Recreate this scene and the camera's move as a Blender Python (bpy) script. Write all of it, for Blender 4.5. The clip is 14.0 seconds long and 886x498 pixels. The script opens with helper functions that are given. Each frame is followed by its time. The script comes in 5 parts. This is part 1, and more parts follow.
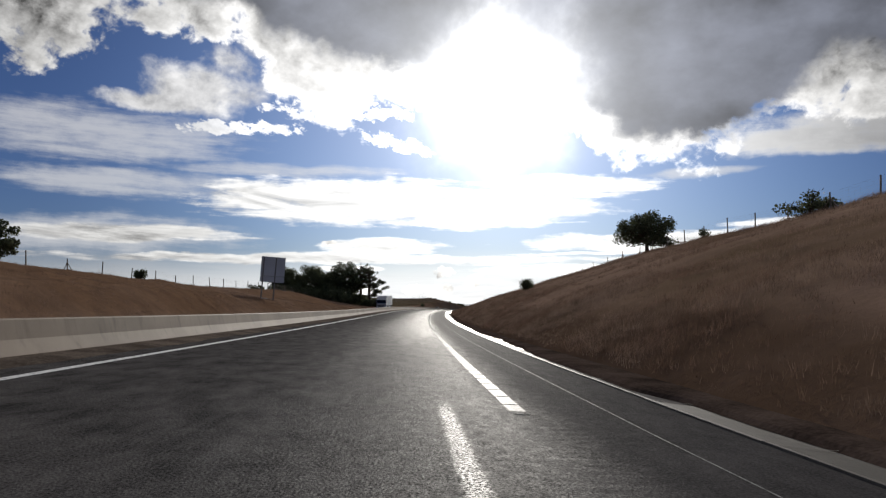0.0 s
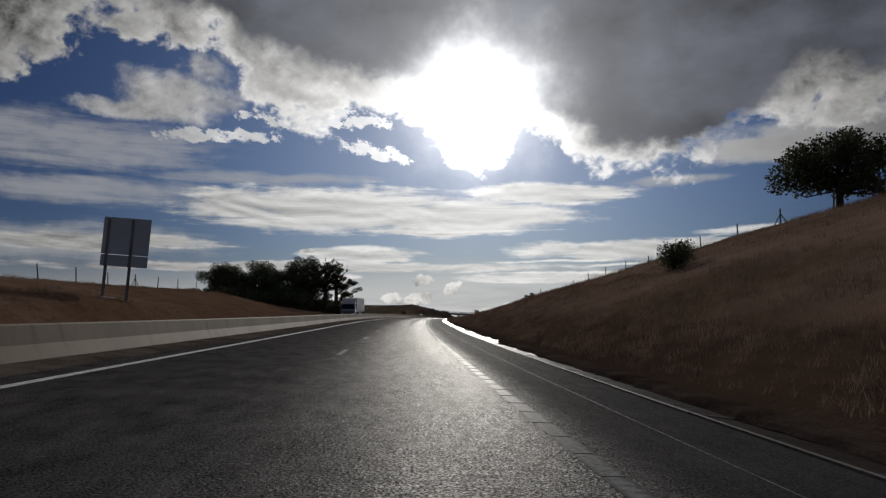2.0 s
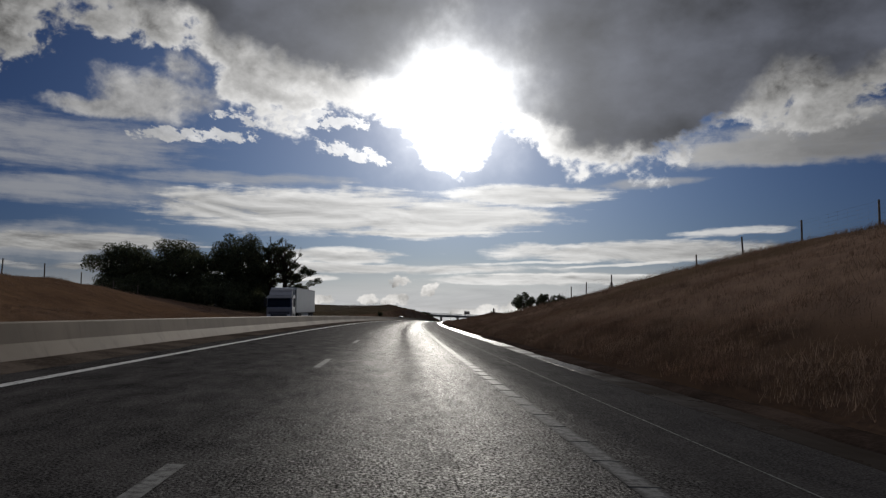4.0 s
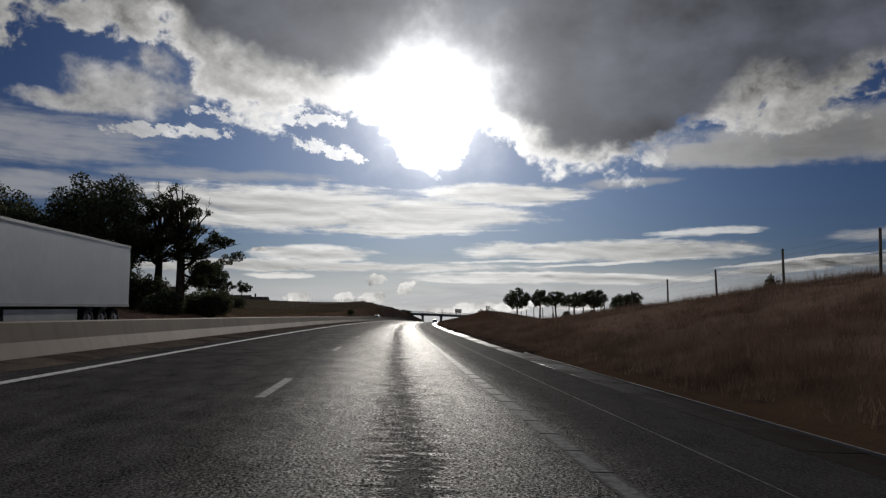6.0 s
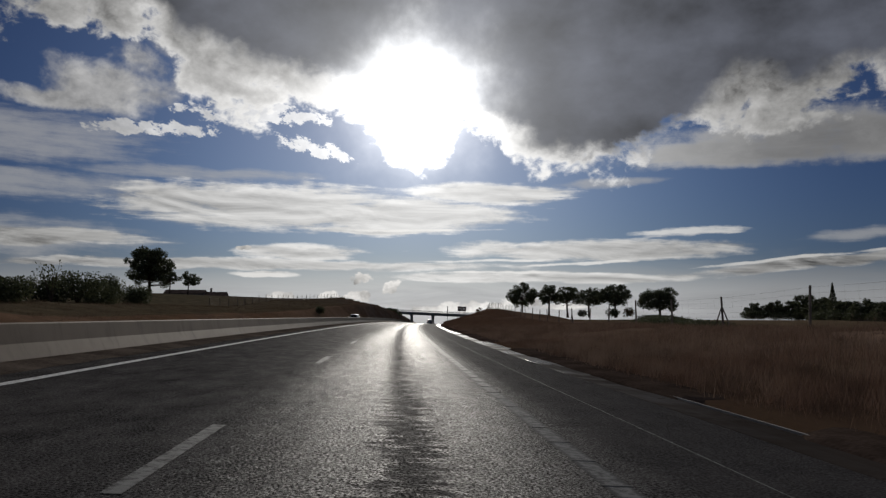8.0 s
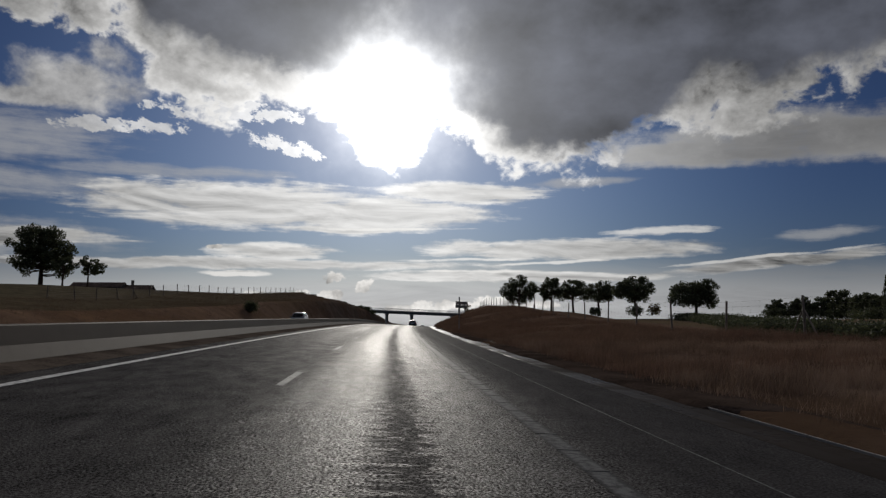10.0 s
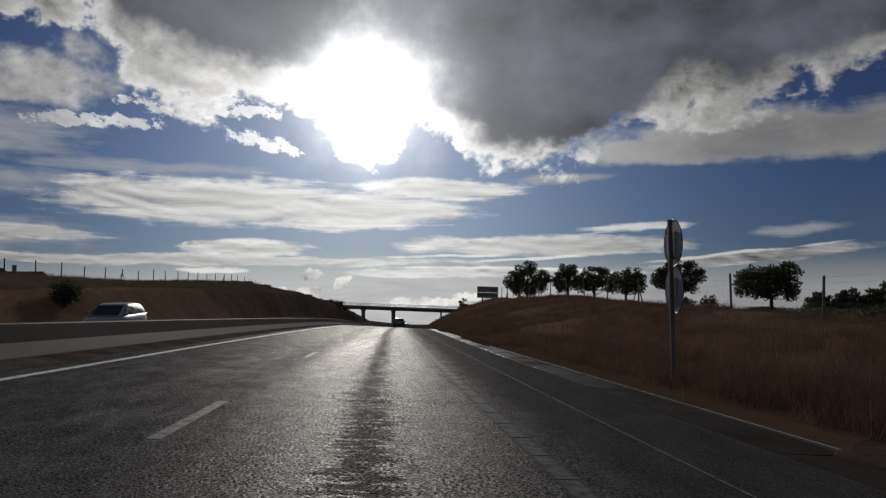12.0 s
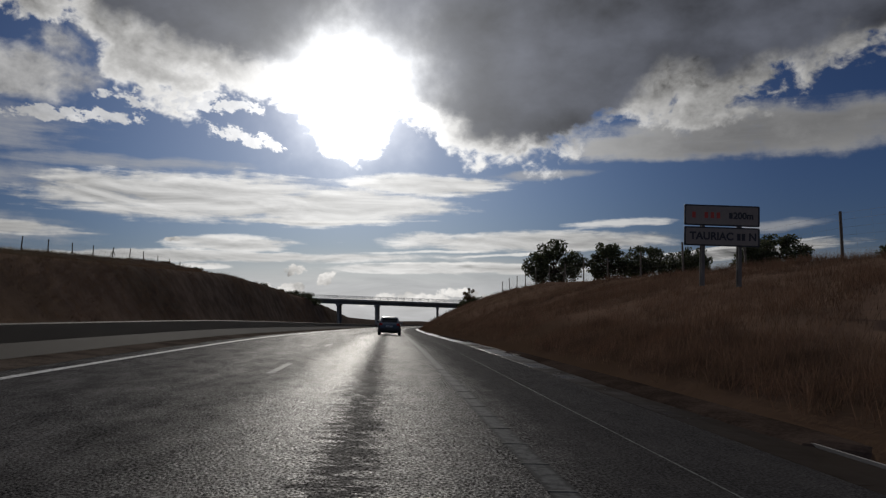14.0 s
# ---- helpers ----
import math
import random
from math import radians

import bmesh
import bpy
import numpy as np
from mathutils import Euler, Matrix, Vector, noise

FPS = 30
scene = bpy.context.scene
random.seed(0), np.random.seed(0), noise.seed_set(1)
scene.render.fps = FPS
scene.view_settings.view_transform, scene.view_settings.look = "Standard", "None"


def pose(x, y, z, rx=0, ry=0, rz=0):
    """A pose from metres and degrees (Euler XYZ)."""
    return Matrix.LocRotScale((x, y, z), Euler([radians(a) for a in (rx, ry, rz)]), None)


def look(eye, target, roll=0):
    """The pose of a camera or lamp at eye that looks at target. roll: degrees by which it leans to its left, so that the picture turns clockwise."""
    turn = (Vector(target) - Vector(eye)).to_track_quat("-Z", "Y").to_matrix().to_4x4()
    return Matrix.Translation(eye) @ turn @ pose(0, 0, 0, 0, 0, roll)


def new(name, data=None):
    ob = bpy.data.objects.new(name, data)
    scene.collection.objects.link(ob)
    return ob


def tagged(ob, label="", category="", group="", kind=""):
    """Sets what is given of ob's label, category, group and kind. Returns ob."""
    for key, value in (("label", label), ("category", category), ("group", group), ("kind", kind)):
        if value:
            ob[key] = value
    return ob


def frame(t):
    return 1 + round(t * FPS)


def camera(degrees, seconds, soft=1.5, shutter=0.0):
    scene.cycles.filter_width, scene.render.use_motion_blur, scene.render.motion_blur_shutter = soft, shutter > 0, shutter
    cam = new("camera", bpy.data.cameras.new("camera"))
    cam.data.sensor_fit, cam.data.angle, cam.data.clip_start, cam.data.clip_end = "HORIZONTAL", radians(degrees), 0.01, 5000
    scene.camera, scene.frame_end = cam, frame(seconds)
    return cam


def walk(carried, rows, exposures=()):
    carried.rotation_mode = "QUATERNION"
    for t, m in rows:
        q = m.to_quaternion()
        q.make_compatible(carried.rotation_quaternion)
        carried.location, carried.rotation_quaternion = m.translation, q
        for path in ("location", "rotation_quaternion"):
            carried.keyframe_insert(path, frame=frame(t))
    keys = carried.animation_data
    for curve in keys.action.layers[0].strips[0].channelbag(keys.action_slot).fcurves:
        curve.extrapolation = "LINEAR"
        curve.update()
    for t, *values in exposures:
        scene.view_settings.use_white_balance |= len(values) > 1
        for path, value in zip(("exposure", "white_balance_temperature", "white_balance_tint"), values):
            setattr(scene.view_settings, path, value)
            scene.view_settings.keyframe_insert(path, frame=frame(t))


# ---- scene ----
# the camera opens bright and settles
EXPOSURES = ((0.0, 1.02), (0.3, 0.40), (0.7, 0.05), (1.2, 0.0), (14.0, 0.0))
cam = camera(61.34, 14.0, soft=1.3)
# seconds, x, y, z, heading (clockwise), pitch, lean to the right
PATH = (
    (0.0, 0.275, 0.028, 1.207, 2.991, 4.144, -0.191),
    (0.5, 0.291, 14.383, 1.044, 3.324, 4.330, -0.062),
    (1.0, 0.338, 28.739, 0.908, 3.625, 4.435, 0.025),
    (1.5, 0.451, 43.095, 0.799, 4.078, 4.609, 0.075),
    (2.0, 0.647, 57.451, 0.714, 4.642, 4.748, 0.096),
    (2.5, 0.914, 71.807, 0.651, 5.161, 4.809, 0.094),
    (3.0, 1.292, 86.161, 0.607, 5.533, 4.838, 0.074),
    (3.5, 1.778, 100.512, 0.583, 5.949, 4.855, 0.042),
    (4.0, 2.372, 114.859, 0.577, 6.408, 4.860, 0.003),
    (4.5, 3.068, 129.202, 0.574, 6.885, 4.851, -0.040),
    (5.0, 3.855, 143.540, 0.556, 7.353, 4.827, -0.083),
    (5.5, 4.727, 157.873, 0.524, 7.786, 4.788, -0.123),
    (6.0, 5.684, 172.202, 0.477, 8.183, 4.732, -0.157),
    (6.5, 6.732, 186.523, 0.416, 8.533, 4.727, -0.183),
    (7.0, 7.840, 200.841, 0.344, 8.735, 4.726, -0.200),
    (7.5, 9.028, 215.152, 0.261, 9.047, 4.692, -0.206),
    (8.0, 10.305, 229.456, 0.167, 9.311, 4.665, -0.202),
    (8.5, 11.656, 243.754, 0.061, 9.706, 4.648, -0.187),
    (9.0, 13.080, 258.045, -0.050, 10.233, 4.641, -0.161),
    (9.5, 14.603, 272.326, -0.168, 10.818, 4.628, -0.126),
    (10.0, 16.248, 286.594, -0.293, 11.389, 4.591, -0.083),
    (10.5, 18.041, 300.844, -0.427, 11.871, 4.514, -0.034),
    (11.0, 19.981, 315.075, -0.571, 12.266, 4.397, 0.018),
    (11.5, 22.000, 329.295, -0.727, 12.640, 4.367, 0.070),
    (12.0, 24.086, 343.504, -0.893, 13.038, 4.311, 0.119),
    (12.5, 26.255, 357.701, -1.070, 13.485, 4.231, 0.160),
    (13.0, 28.546, 371.878, -1.261, 13.865, 4.119, 0.189),
    (13.5, 30.861, 386.051, -1.465, 14.046, 4.080, 0.201),
    (14.0, 33.257, 400.211, -1.685, 14.284, 3.998, 0.189),
)
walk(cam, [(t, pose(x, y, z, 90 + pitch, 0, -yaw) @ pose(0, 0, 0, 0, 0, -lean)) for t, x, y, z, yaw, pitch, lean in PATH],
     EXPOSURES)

# ---- the road's line: curvature and gradient along s, crossfall across it ----
CROSSFALL = 0.0464
GRADE_S = (-50, 55, 115, 178, 240, 302, 365, 402, 427, 445, 535, 710)
GRADE = (-1.055, -0.319, 0.020, -0.234, -0.433, -0.533, -0.737, -0.913, -1.200, -1.800, -1.850, -1.850)
_S = np.arange(-400.0, 1501.0, 1.0)
_K = 3.6817e-4 + 1.1441e-4 * _S / 400
_K = np.where(_S > 392, np.interp(_S, (392, 430, 450), (4.80e-4, 1.2e-4, 2.4e-4)), _K)
_K = np.where((_S < -60) | (_S > 1000), 0.0, _K)


def _sum(a):
    c = np.concatenate([[0], np.cumsum((a[1:] + a[:-1]) / 2)])
    return c - np.interp(0, _S, c)


_T = _sum(_K)
_X, _Y = _sum(np.sin(_T)), _sum(np.cos(_T))
_G = np.tan(np.radians(np.interp(_S, GRADE_S, GRADE)))
_G = np.where(_S < -60, 0.0, _G)
_Z = _sum(_G)


def road_z(s):
    return float(np.interp(s, _S, _Z))


def heading(s):
    return float(np.interp(s, _S, _T))


def plan(s, lat):
    """World x, y of the point s metres along the road and lat metres right of the lane's middle."""
    th = heading(s)
    over = max(-1500.0, min(1500.0, s))
    x, y = float(np.interp(over, _S, _X)), float(np.interp(over, _S, _Y))
    if s < _S[0]:
        x, y = _X[0] + (s - _S[0]) * math.sin(_T[0]), _Y[0] + (s - _S[0]) * math.cos(_T[0])
    if s > _S[-1]:
        x, y = _X[-1] + (s - _S[-1]) * math.sin(_T[-1]), _Y[-1] + (s - _S[-1]) * math.cos(_T[-1])
    near = max(-150.0, min(150.0, lat))
    x, y = x + near * math.cos(th), y - near * math.sin(th)
    far = lat - near
    return x + far * math.cos(0.1), y - far * math.sin(0.1)


def deck_z(s, lat):
    return road_z(s) - CROSSFALL * lat


def on_road(s, lat, up=0.0):
    x, y = plan(s, lat)
    return Vector((x, y, deck_z(s, lat) + up))


# ---- sky and sun ----
SUN_AZ, SUN_EL = 7.2, 15.5
sun_dir = Vector((math.sin(radians(SUN_AZ)) * math.cos(radians(SUN_EL)), math.cos(radians(SUN_AZ)) * math.cos(radians(SUN_EL)), math.sin(radians(SUN_EL))))


class Nodes:
    """Short hand for a node tree: every call adds a node and returns its output socket."""

    def __init__(self, tree):
        self.tree = tree

    def put(self, socket, value):
        if isinstance(value, bpy.types.NodeSocket):
            self.tree.links.new(value, socket)
        elif value is not None:
            socket.default_value = value

    def math(self, op, a, b=None, c=None, clamp=False):
        n = self.tree.nodes.new("ShaderNodeMath")
        n.operation, n.use_clamp = op, clamp
        for socket, value in zip(n.inputs, (a, b, c)):
            self.put(socket, value)
        return n.outputs[0]

    def vmath(self, op, a, b=None):
        n = self.tree.nodes.new("ShaderNodeVectorMath")
        n.operation = op
        self.put(n.inputs[0], a)
        self.put(n.inputs[1], b)
        return n.outputs["Value"] if op in ("DOT_PRODUCT", "LENGTH", "DISTANCE") else n.outputs[0]

    def join(self, x, y, z=0.0):
        n = self.tree.nodes.new("ShaderNodeCombineXYZ")
        for socket, value in zip(n.inputs, (x, y, z)):
            self.put(socket, value)
        return n.outputs[0]

    def split(self, v):
        n = self.tree.nodes.new("ShaderNodeSeparateXYZ")
        self.put(n.inputs[0], v)
        return n.outputs

    def noise(self, v, scale, detail=4.0, rough=0.55, warp=0.0, dims="3D"):
        n = self.tree.nodes.new("ShaderNodeTexNoise")
        n.noise_dimensions = dims
        self.put(n.inputs["Vector"], v)
        for key, value in (("Scale", scale), ("Detail", detail), ("Roughness", rough), ("Distortion", warp)):
            self.put(n.inputs[key], value)
        return n.outputs["Fac"]

    def voronoi(self, v, scale, feature="F1"):
        n = self.tree.nodes.new("ShaderNodeTexVoronoi")
        n.feature = feature
        self.put(n.inputs["Vector"], v)
        self.put(n.inputs["Scale"], scale)
        return n.outputs["Distance"]

    def range(self, v, a, b, c=0.0, d=1.0, smooth=True):
        n = self.tree.nodes.new("ShaderNodeMapRange")
        n.interpolation_type = "SMOOTHSTEP" if smooth else "LINEAR"
        n.clamp = True
        for socket, value in zip(n.inputs, (v, a, b, c, d)):
            self.put(socket, value)
        return n.outputs[0]

    def mix(self, f, a, b, mode="MIX"):
        n = self.tree.nodes.new("ShaderNodeMix")
        n.data_type, n.blend_type = "RGBA", mode
        self.put(n.inputs[0], f)
        for socket, value in ((n.inputs[6], a), (n.inputs[7], b)):
            self.put(socket, (*value, 1.0) if isinstance(value, tuple) and len(value) == 3 else value)
        return n.outputs[2]

    def ramp(self, v, stops):
        """A piecewise linear function of v: stops of (position, value)."""
        lo, hi = stops[0][0], stops[-1][0]
        n = self.tree.nodes.new("ShaderNodeValToRGB")
        n.color_ramp.interpolation = "LINEAR"
        n.color_ramp.elements.remove(n.color_ramp.elements[0])
        for i, (at, value) in enumerate(stops):
            e = n.color_ramp.elements[0] if i == 0 else n.color_ramp.elements.new((at - lo) / (hi - lo))
            e.position = (at - lo) / (hi - lo)
            e.color = (value, value, value, 1) if not isinstance(value, tuple) else (*value, 1)
        self.put(n.inputs[0], self.range(v, lo, hi, 0.0, 1.0, smooth=False))
        return n.outputs[0]

    def bump(self, height, strength, distance, normal=None):
        n = self.tree.nodes.new("ShaderNodeBump")
        self.put(n.inputs["Height"], height)
        n.inputs["Strength"].default_value, n.inputs["Distance"].default_value = strength, distance
        if normal is not None:
            self.put(n.inputs["Normal"], normal)
        return n.outputs[0]


def build_sky():
    world = bpy.data.worlds.new("sky")
    scene.world = world
    world.use_nodes = True
    tree = world.node_tree
    tree.nodes.clear()
    N = Nodes(tree)
    coord = tree.nodes.new("ShaderNodeTexCoord").outputs["Generated"]
    sky = tree.nodes.new("ShaderNodeTexSky")
    sky.sky_type, sky.sun_disc = "NISHITA", False
    sky.sun_elevation, sky.sun_rotation = radians(SUN_EL), radians(SUN_AZ)
    sky.altitude, sky.air_density, sky.dust_density, sky.ozone_density = 300, 1.0, 0.25, 4.0
    blue = N.mix(1.0, sky.outputs[0], (SKY_GAIN * 0.88, SKY_GAIN * 1.0, SKY_GAIN * 1.32), "MULTIPLY")
    x, y, z = N.split(coord)
    deg = 57.2958
    az = N.math("MULTIPLY", N.math("ARCTAN2", x, y), deg)
    el = N.math("MULTIPLY", N.math("ARCSINE", z), deg)
    off = N.math("MULTIPLY", N.math("ARCCOSINE", N.math("MINIMUM", N.vmath("DOT_PRODUCT", coord, tuple(sun_dir)), 1.0)), deg)
    # clear sky deepens away from the sun
    deep = N.range(off, 8.0, 34.0, 1.06, 0.53)
    blue = N.mix(1.0, blue, N.join(deep, deep, N.math("MULTIPLY_ADD", deep, 0.85, 0.15)), "MULTIPLY")
    # light scattered forward round the sun, in thin cloud and haze
    lobe = N.math("MULTIPLY", off, N.math("MULTIPLY_ADD", N.noise(N.join(N.math("MULTIPLY", N.math("ARCTAN2", x, y), 57.3), N.math("MULTIPLY", z, 57.3), 3.0), 0.24, 5, 0.55), 1.0, 0.52))
    near = N.math("POWER", 2.718, N.math("MULTIPLY", N.math("POWER", N.math("DIVIDE", lobe, 3.6), 2.0), -1.0))
    wide = N.math("POWER", 2.718, N.math("DIVIDE", off, -7.0))
    mid = N.math("POWER", 2.718, N.math("DIVIDE", off, -3.2))
    glow = N.math("ADD", N.math("MULTIPLY", near, 5.0), N.math("MULTIPLY_ADD", mid, 2.0, N.math("MULTIPLY", wide, 1.0)))
    # ragged coordinates
    flat = N.join(az, el, 0.0)
    wx = N.math("MULTIPLY_ADD", N.noise(flat, 0.20, 4, 0.5), 5.0, -2.5)
    wy = N.math("MULTIPLY_ADD", N.noise(N.join(az, el, 31.0), 0.24, 4, 0.5), 3.6, -1.8)
    # the way to the sun, for the lit side of every lump
    sx = N.math("DIVIDE", N.math("SUBTRACT", SUN_AZ, az), N.math("ADD", off, 1.0))
    sy = N.math("DIVIDE", N.math("SUBTRACT", SUN_EL, el), N.math("ADD", off, 1.0))

    def lumps_at(a, e):
        p = N.join(N.math("MULTIPLY_ADD", wx, 0.30, N.math("MULTIPLY", a, 0.8)), N.math("MULTIPLY_ADD", wy, 0.30, e), 7.0)
        n1 = N.noise(p, 0.27, 12, 0.60)
        n2 = N.noise(p, 0.95, 4, 0.5)
        heaped = N.math("SUBTRACT", 1.0, N.math("ABSOLUTE", N.math("MULTIPLY_ADD", n2, 2.0, -1.0)))
        return N.math("MULTIPLY_ADD", heaped, 0.12, n1)

    field = lumps_at(az, el)
    relief = N.math("SUBTRACT", field, lumps_at(N.math("MULTIPLY_ADD", sx, 0.8, az), N.math("MULTIPLY_ADD", sy, 0.8, el)))
    lumpy = N.math("SUBTRACT", field, 0.60)
    soft = N.noise(N.join(N.math("MULTIPLY", az, 0.75), el, 7.0), 0.42, 10, 0.62)
    streak = N.noise(N.join(N.math("MULTIPLY", az, 0.15), N.math("MULTIPLY_ADD", az, 0.03, el), 3.0), 0.9, 10, 0.62, 0.6)
    fine = N.noise(N.join(N.math("MULTIPLY", az, 0.12), N.math("MULTIPLY_ADD", az, 0.02, el), 23.0), 2.3, 8, 0.64)
    puff = N.math("MULTIPLY_ADD", soft, 0.34, N.math("MULTIPLY_ADD", streak, 0.36, N.math("MULTIPLY", fine, 0.30)))

    def blob(a, e, w, h, tilt=0.0, ragged=0.25):
        across = N.math("SUBTRACT", N.math("MULTIPLY_ADD", wx, ragged, az), a)
        u = N.math("DIVIDE", across, w)
        v = N.math("DIVIDE", N.math("MULTIPLY_ADD", across, -tilt, N.math("SUBTRACT", N.math("MULTIPLY_ADD", wy, ragged, el), e)), h)
        r = N.math("ADD", N.math("MULTIPLY", u, u), N.math("MULTIPLY", v, v))
        return N.math("SUBTRACT", 1.0, r)

    def union(*all_of):
        out = all_of[0]
        for other in all_of[1:]:
            out = N.math("MAXIMUM", out, other)
        return out

    # heaped cloud: its lower edge as elevation over azimuth
    edge = N.math("MULTIPLY", N.ramp(N.math("MULTIPLY_ADD", wx, 0.2, az), CLOUD_EDGE), 30.0)
    deck = N.math("DIVIDE", N.math("SUBTRACT", N.math("MULTIPLY_ADD", wy, 0.3, el), edge), 1.9)
    heaps = union(N.math("MULTIPLY_ADD", lumpy, 6.0, N.math("MINIMUM", deck, 2.4)), N.math("MULTIPLY_ADD", lumpy, 7.5, union(*[blob(*b, ragged=0.6) for b in HEAPS])),
                  N.math("MINIMUM", 0.36, N.math("MULTIPLY_ADD", N.math("SUBTRACT", N.noise(N.join(N.math("MULTIPLY", az, 0.7), N.math("MULTIPLY_ADD", az, 0.22, el), 13.0), 0.95, 9, 0.66), 0.52), 7.5, union(*[blob(*b) for b in WISPS]))))
    heap_a = N.range(heaps, -0.20, 0.60)
    belly = N.math("MULTIPLY", N.ramp(N.math("MULTIPLY_ADD", wx, 0.35, az), DARK_EDGE), 30.0)
    belly = N.math("DIVIDE", N.math("SUBTRACT", N.math("MULTIPLY_ADD", wy, 0.4, el), belly), 1.3)
    heap_thick = N.range(N.math("MULTIPLY_ADD", N.math("SUBTRACT", N.noise(N.join(az, el, 55.0), 0.22, 8, 0.55), 0.5), 3.4, N.math("MULTIPLY_ADD", lumpy, 3.2, belly)), -0.5, 0.9)
    # loose, half dissolved heaps
    loose = N.math("MULTIPLY_ADD", N.math("SUBTRACT", field, 0.58), 3.4, union(*[blob(*b, ragged=0.5) for b in LOOSE]))
    loose_a = N.math("MULTIPLY", N.range(loose, -0.15, 0.95), 0.88)
    # flat cloud in bands
    bands = union(*[blob(*b) for b in BANDS])
    bands = N.math("MULTIPLY_ADD", N.math("SUBTRACT", puff, 0.5), 4.6, bands)
    sheet = N.math("MULTIPLY_ADD", N.math("SUBTRACT", soft, 0.5), 2.4, N.math("MULTIPLY_ADD", N.math("SUBTRACT", streak, 0.5), 1.2, union(*[blob(*b, ragged=0.15) for b in SHEETS])))
    sheet_a = N.math("MULTIPLY", N.range(sheet, -0.45, 0.85), 0.93)
    band_a = N.math("MULTIPLY", N.range(bands, -0.22, 0.62), 0.95)
    thick = N.range(bands, 0.15, 1.7)
    lines_a = N.math("MULTIPLY", N.range(N.math("MULTIPLY_ADD", N.math("SUBTRACT", field, 0.58), 3.5, N.math("MULTIPLY_ADD", N.math("SUBTRACT", fine, 0.5), 4.0, union(*[blob(*b, ragged=0.16) for b in LINES]))), -0.5, 1.1), 0.80)
    veil = N.math("MULTIPLY", N.range(N.math("MULTIPLY_ADD", N.math("SUBTRACT", puff, 0.5), 5.5, union(*[blob(*b) for b in VEILS])), -0.5, 1.2), 0.60)
    haze = N.math("MULTIPLY", N.range(N.math("MULTIPLY_ADD", N.math("SUBTRACT", streak, 0.5), 2.5, el), 4.4, 0.6), 0.9)
    puffs = N.range(N.math("MULTIPLY_ADD", N.math("SUBTRACT", N.noise(N.join(az, el, 71.0), 1.1, 7, 0.58), 0.5), 4.0, union(*[blob(*b, ragged=0.12) for b in PUFFS])), 0.0, 0.55)

    def grey(level, tint):
        return N.mix(1.0, N.join(level, level, level), tint, "MULTIPLY")

    colour = N.mix(1.0, blue, grey(N.math("MULTIPLY", glow, 0.30), (1.0, 0.98, 0.95)), "ADD")
    colour = N.mix(haze, colour, grey(N.math("MULTIPLY", N.math("MULTIPLY_ADD", wide, 0.40, N.math("MULTIPLY_ADD", streak, 0.46, 0.26)), N.range(off, 12.0, 36.0, 1.0, 0.58)), (0.965, 0.985, 1.015)))
    colour = N.mix(veil, colour, grey(N.math("MULTIPLY_ADD", glow, 0.4, 0.36), (1.0, 0.99, 0.98)))
    crest = N.math("SUBTRACT", streak, N.noise(N.join(N.math("MULTIPLY", az, 0.15), N.math("ADD", N.math("MULTIPLY_ADD", az, 0.03, el), 0.35), 3.0), 0.9, 10, 0.62, 0.6))
    inside = N.math("MULTIPLY_ADD", crest, 0.8, N.math("MULTIPLY_ADD", thick, -0.14, N.math("MULTIPLY_ADD", N.math("SUBTRACT", puff, 0.5), 0.8, N.math("MULTIPLY_ADD", N.range(off, 10.0, 32.0), -0.34, 0.62))))
    colour = N.mix(band_a, colour, grey(N.math("MULTIPLY_ADD", glow, 0.40, inside), (1.0, 0.99, 0.97)))
    colour = N.mix(sheet_a, colour, grey(N.math("MULTIPLY_ADD", glow, 0.40, N.math("MULTIPLY_ADD", N.math("SUBTRACT", soft, 0.5), 0.25, N.math("MULTIPLY_ADD", N.range(sheet, 0.1, 1.0), -0.10, N.range(off, 14.0, 30.0, 0.48, 0.27)))), (1.0, 0.99, 0.975)))
    colour = N.mix(lines_a, colour, grey(N.math("MULTIPLY_ADD", glow, 0.40, N.range(off, 12.0, 34.0, 0.78, 0.50)), (1.0, 0.985, 0.955)))
    colour = N.mix(puffs, colour, grey(N.math("MULTIPLY_ADD", relief, 2.0, 0.62), (1.0, 0.975, 0.94)))
    loose_level = N.math("MULTIPLY_ADD", relief, 0.9, N.math("MULTIPLY_ADD", glow, 0.5, N.math("MULTIPLY_ADD", N.math("SUBTRACT", soft, 0.5), 0.5, N.range(loose, 0.2, 1.6, 0.39, 0.29))))
    colour = N.mix(loose_a, colour, grey(loose_level, (1.0, 0.985, 0.965)))
    # front-lit cloud away from the sun, unseen, brightened to light the ground
    base = N.math("MULTIPLY_ADD", N.noise(N.join(az, N.math("MULTIPLY", el, 1.5), 91.0), 0.13, 7, 0.52), 0.24, N.range(off, 50.0, 105.0, -0.042, 0.20))
    base = N.math("MULTIPLY_ADD", N.math("SUBTRACT", field, 0.60), 0.06, base)
    through_cloud = N.math("MULTIPLY_ADD", N.math("MULTIPLY", near, N.math("MULTIPLY_ADD", field, 2.4, 0.4)), 2.2, N.math("MULTIPLY", wide, 0.56))
    dark = N.mix(1.0, grey(base, (0.87, 0.94, 1.18)), grey(through_cloud, (0.975, 0.985, 1.0)), "ADD")
    # rims let the sun through, the bodies are dull
    body = N.range(heaps, 0.05, 1.5, 0.0, 0.50)
    level = N.math("MULTIPLY_ADD", glow, 0.75, N.range(off, 10.0, 31.0, 0.78, 0.31))
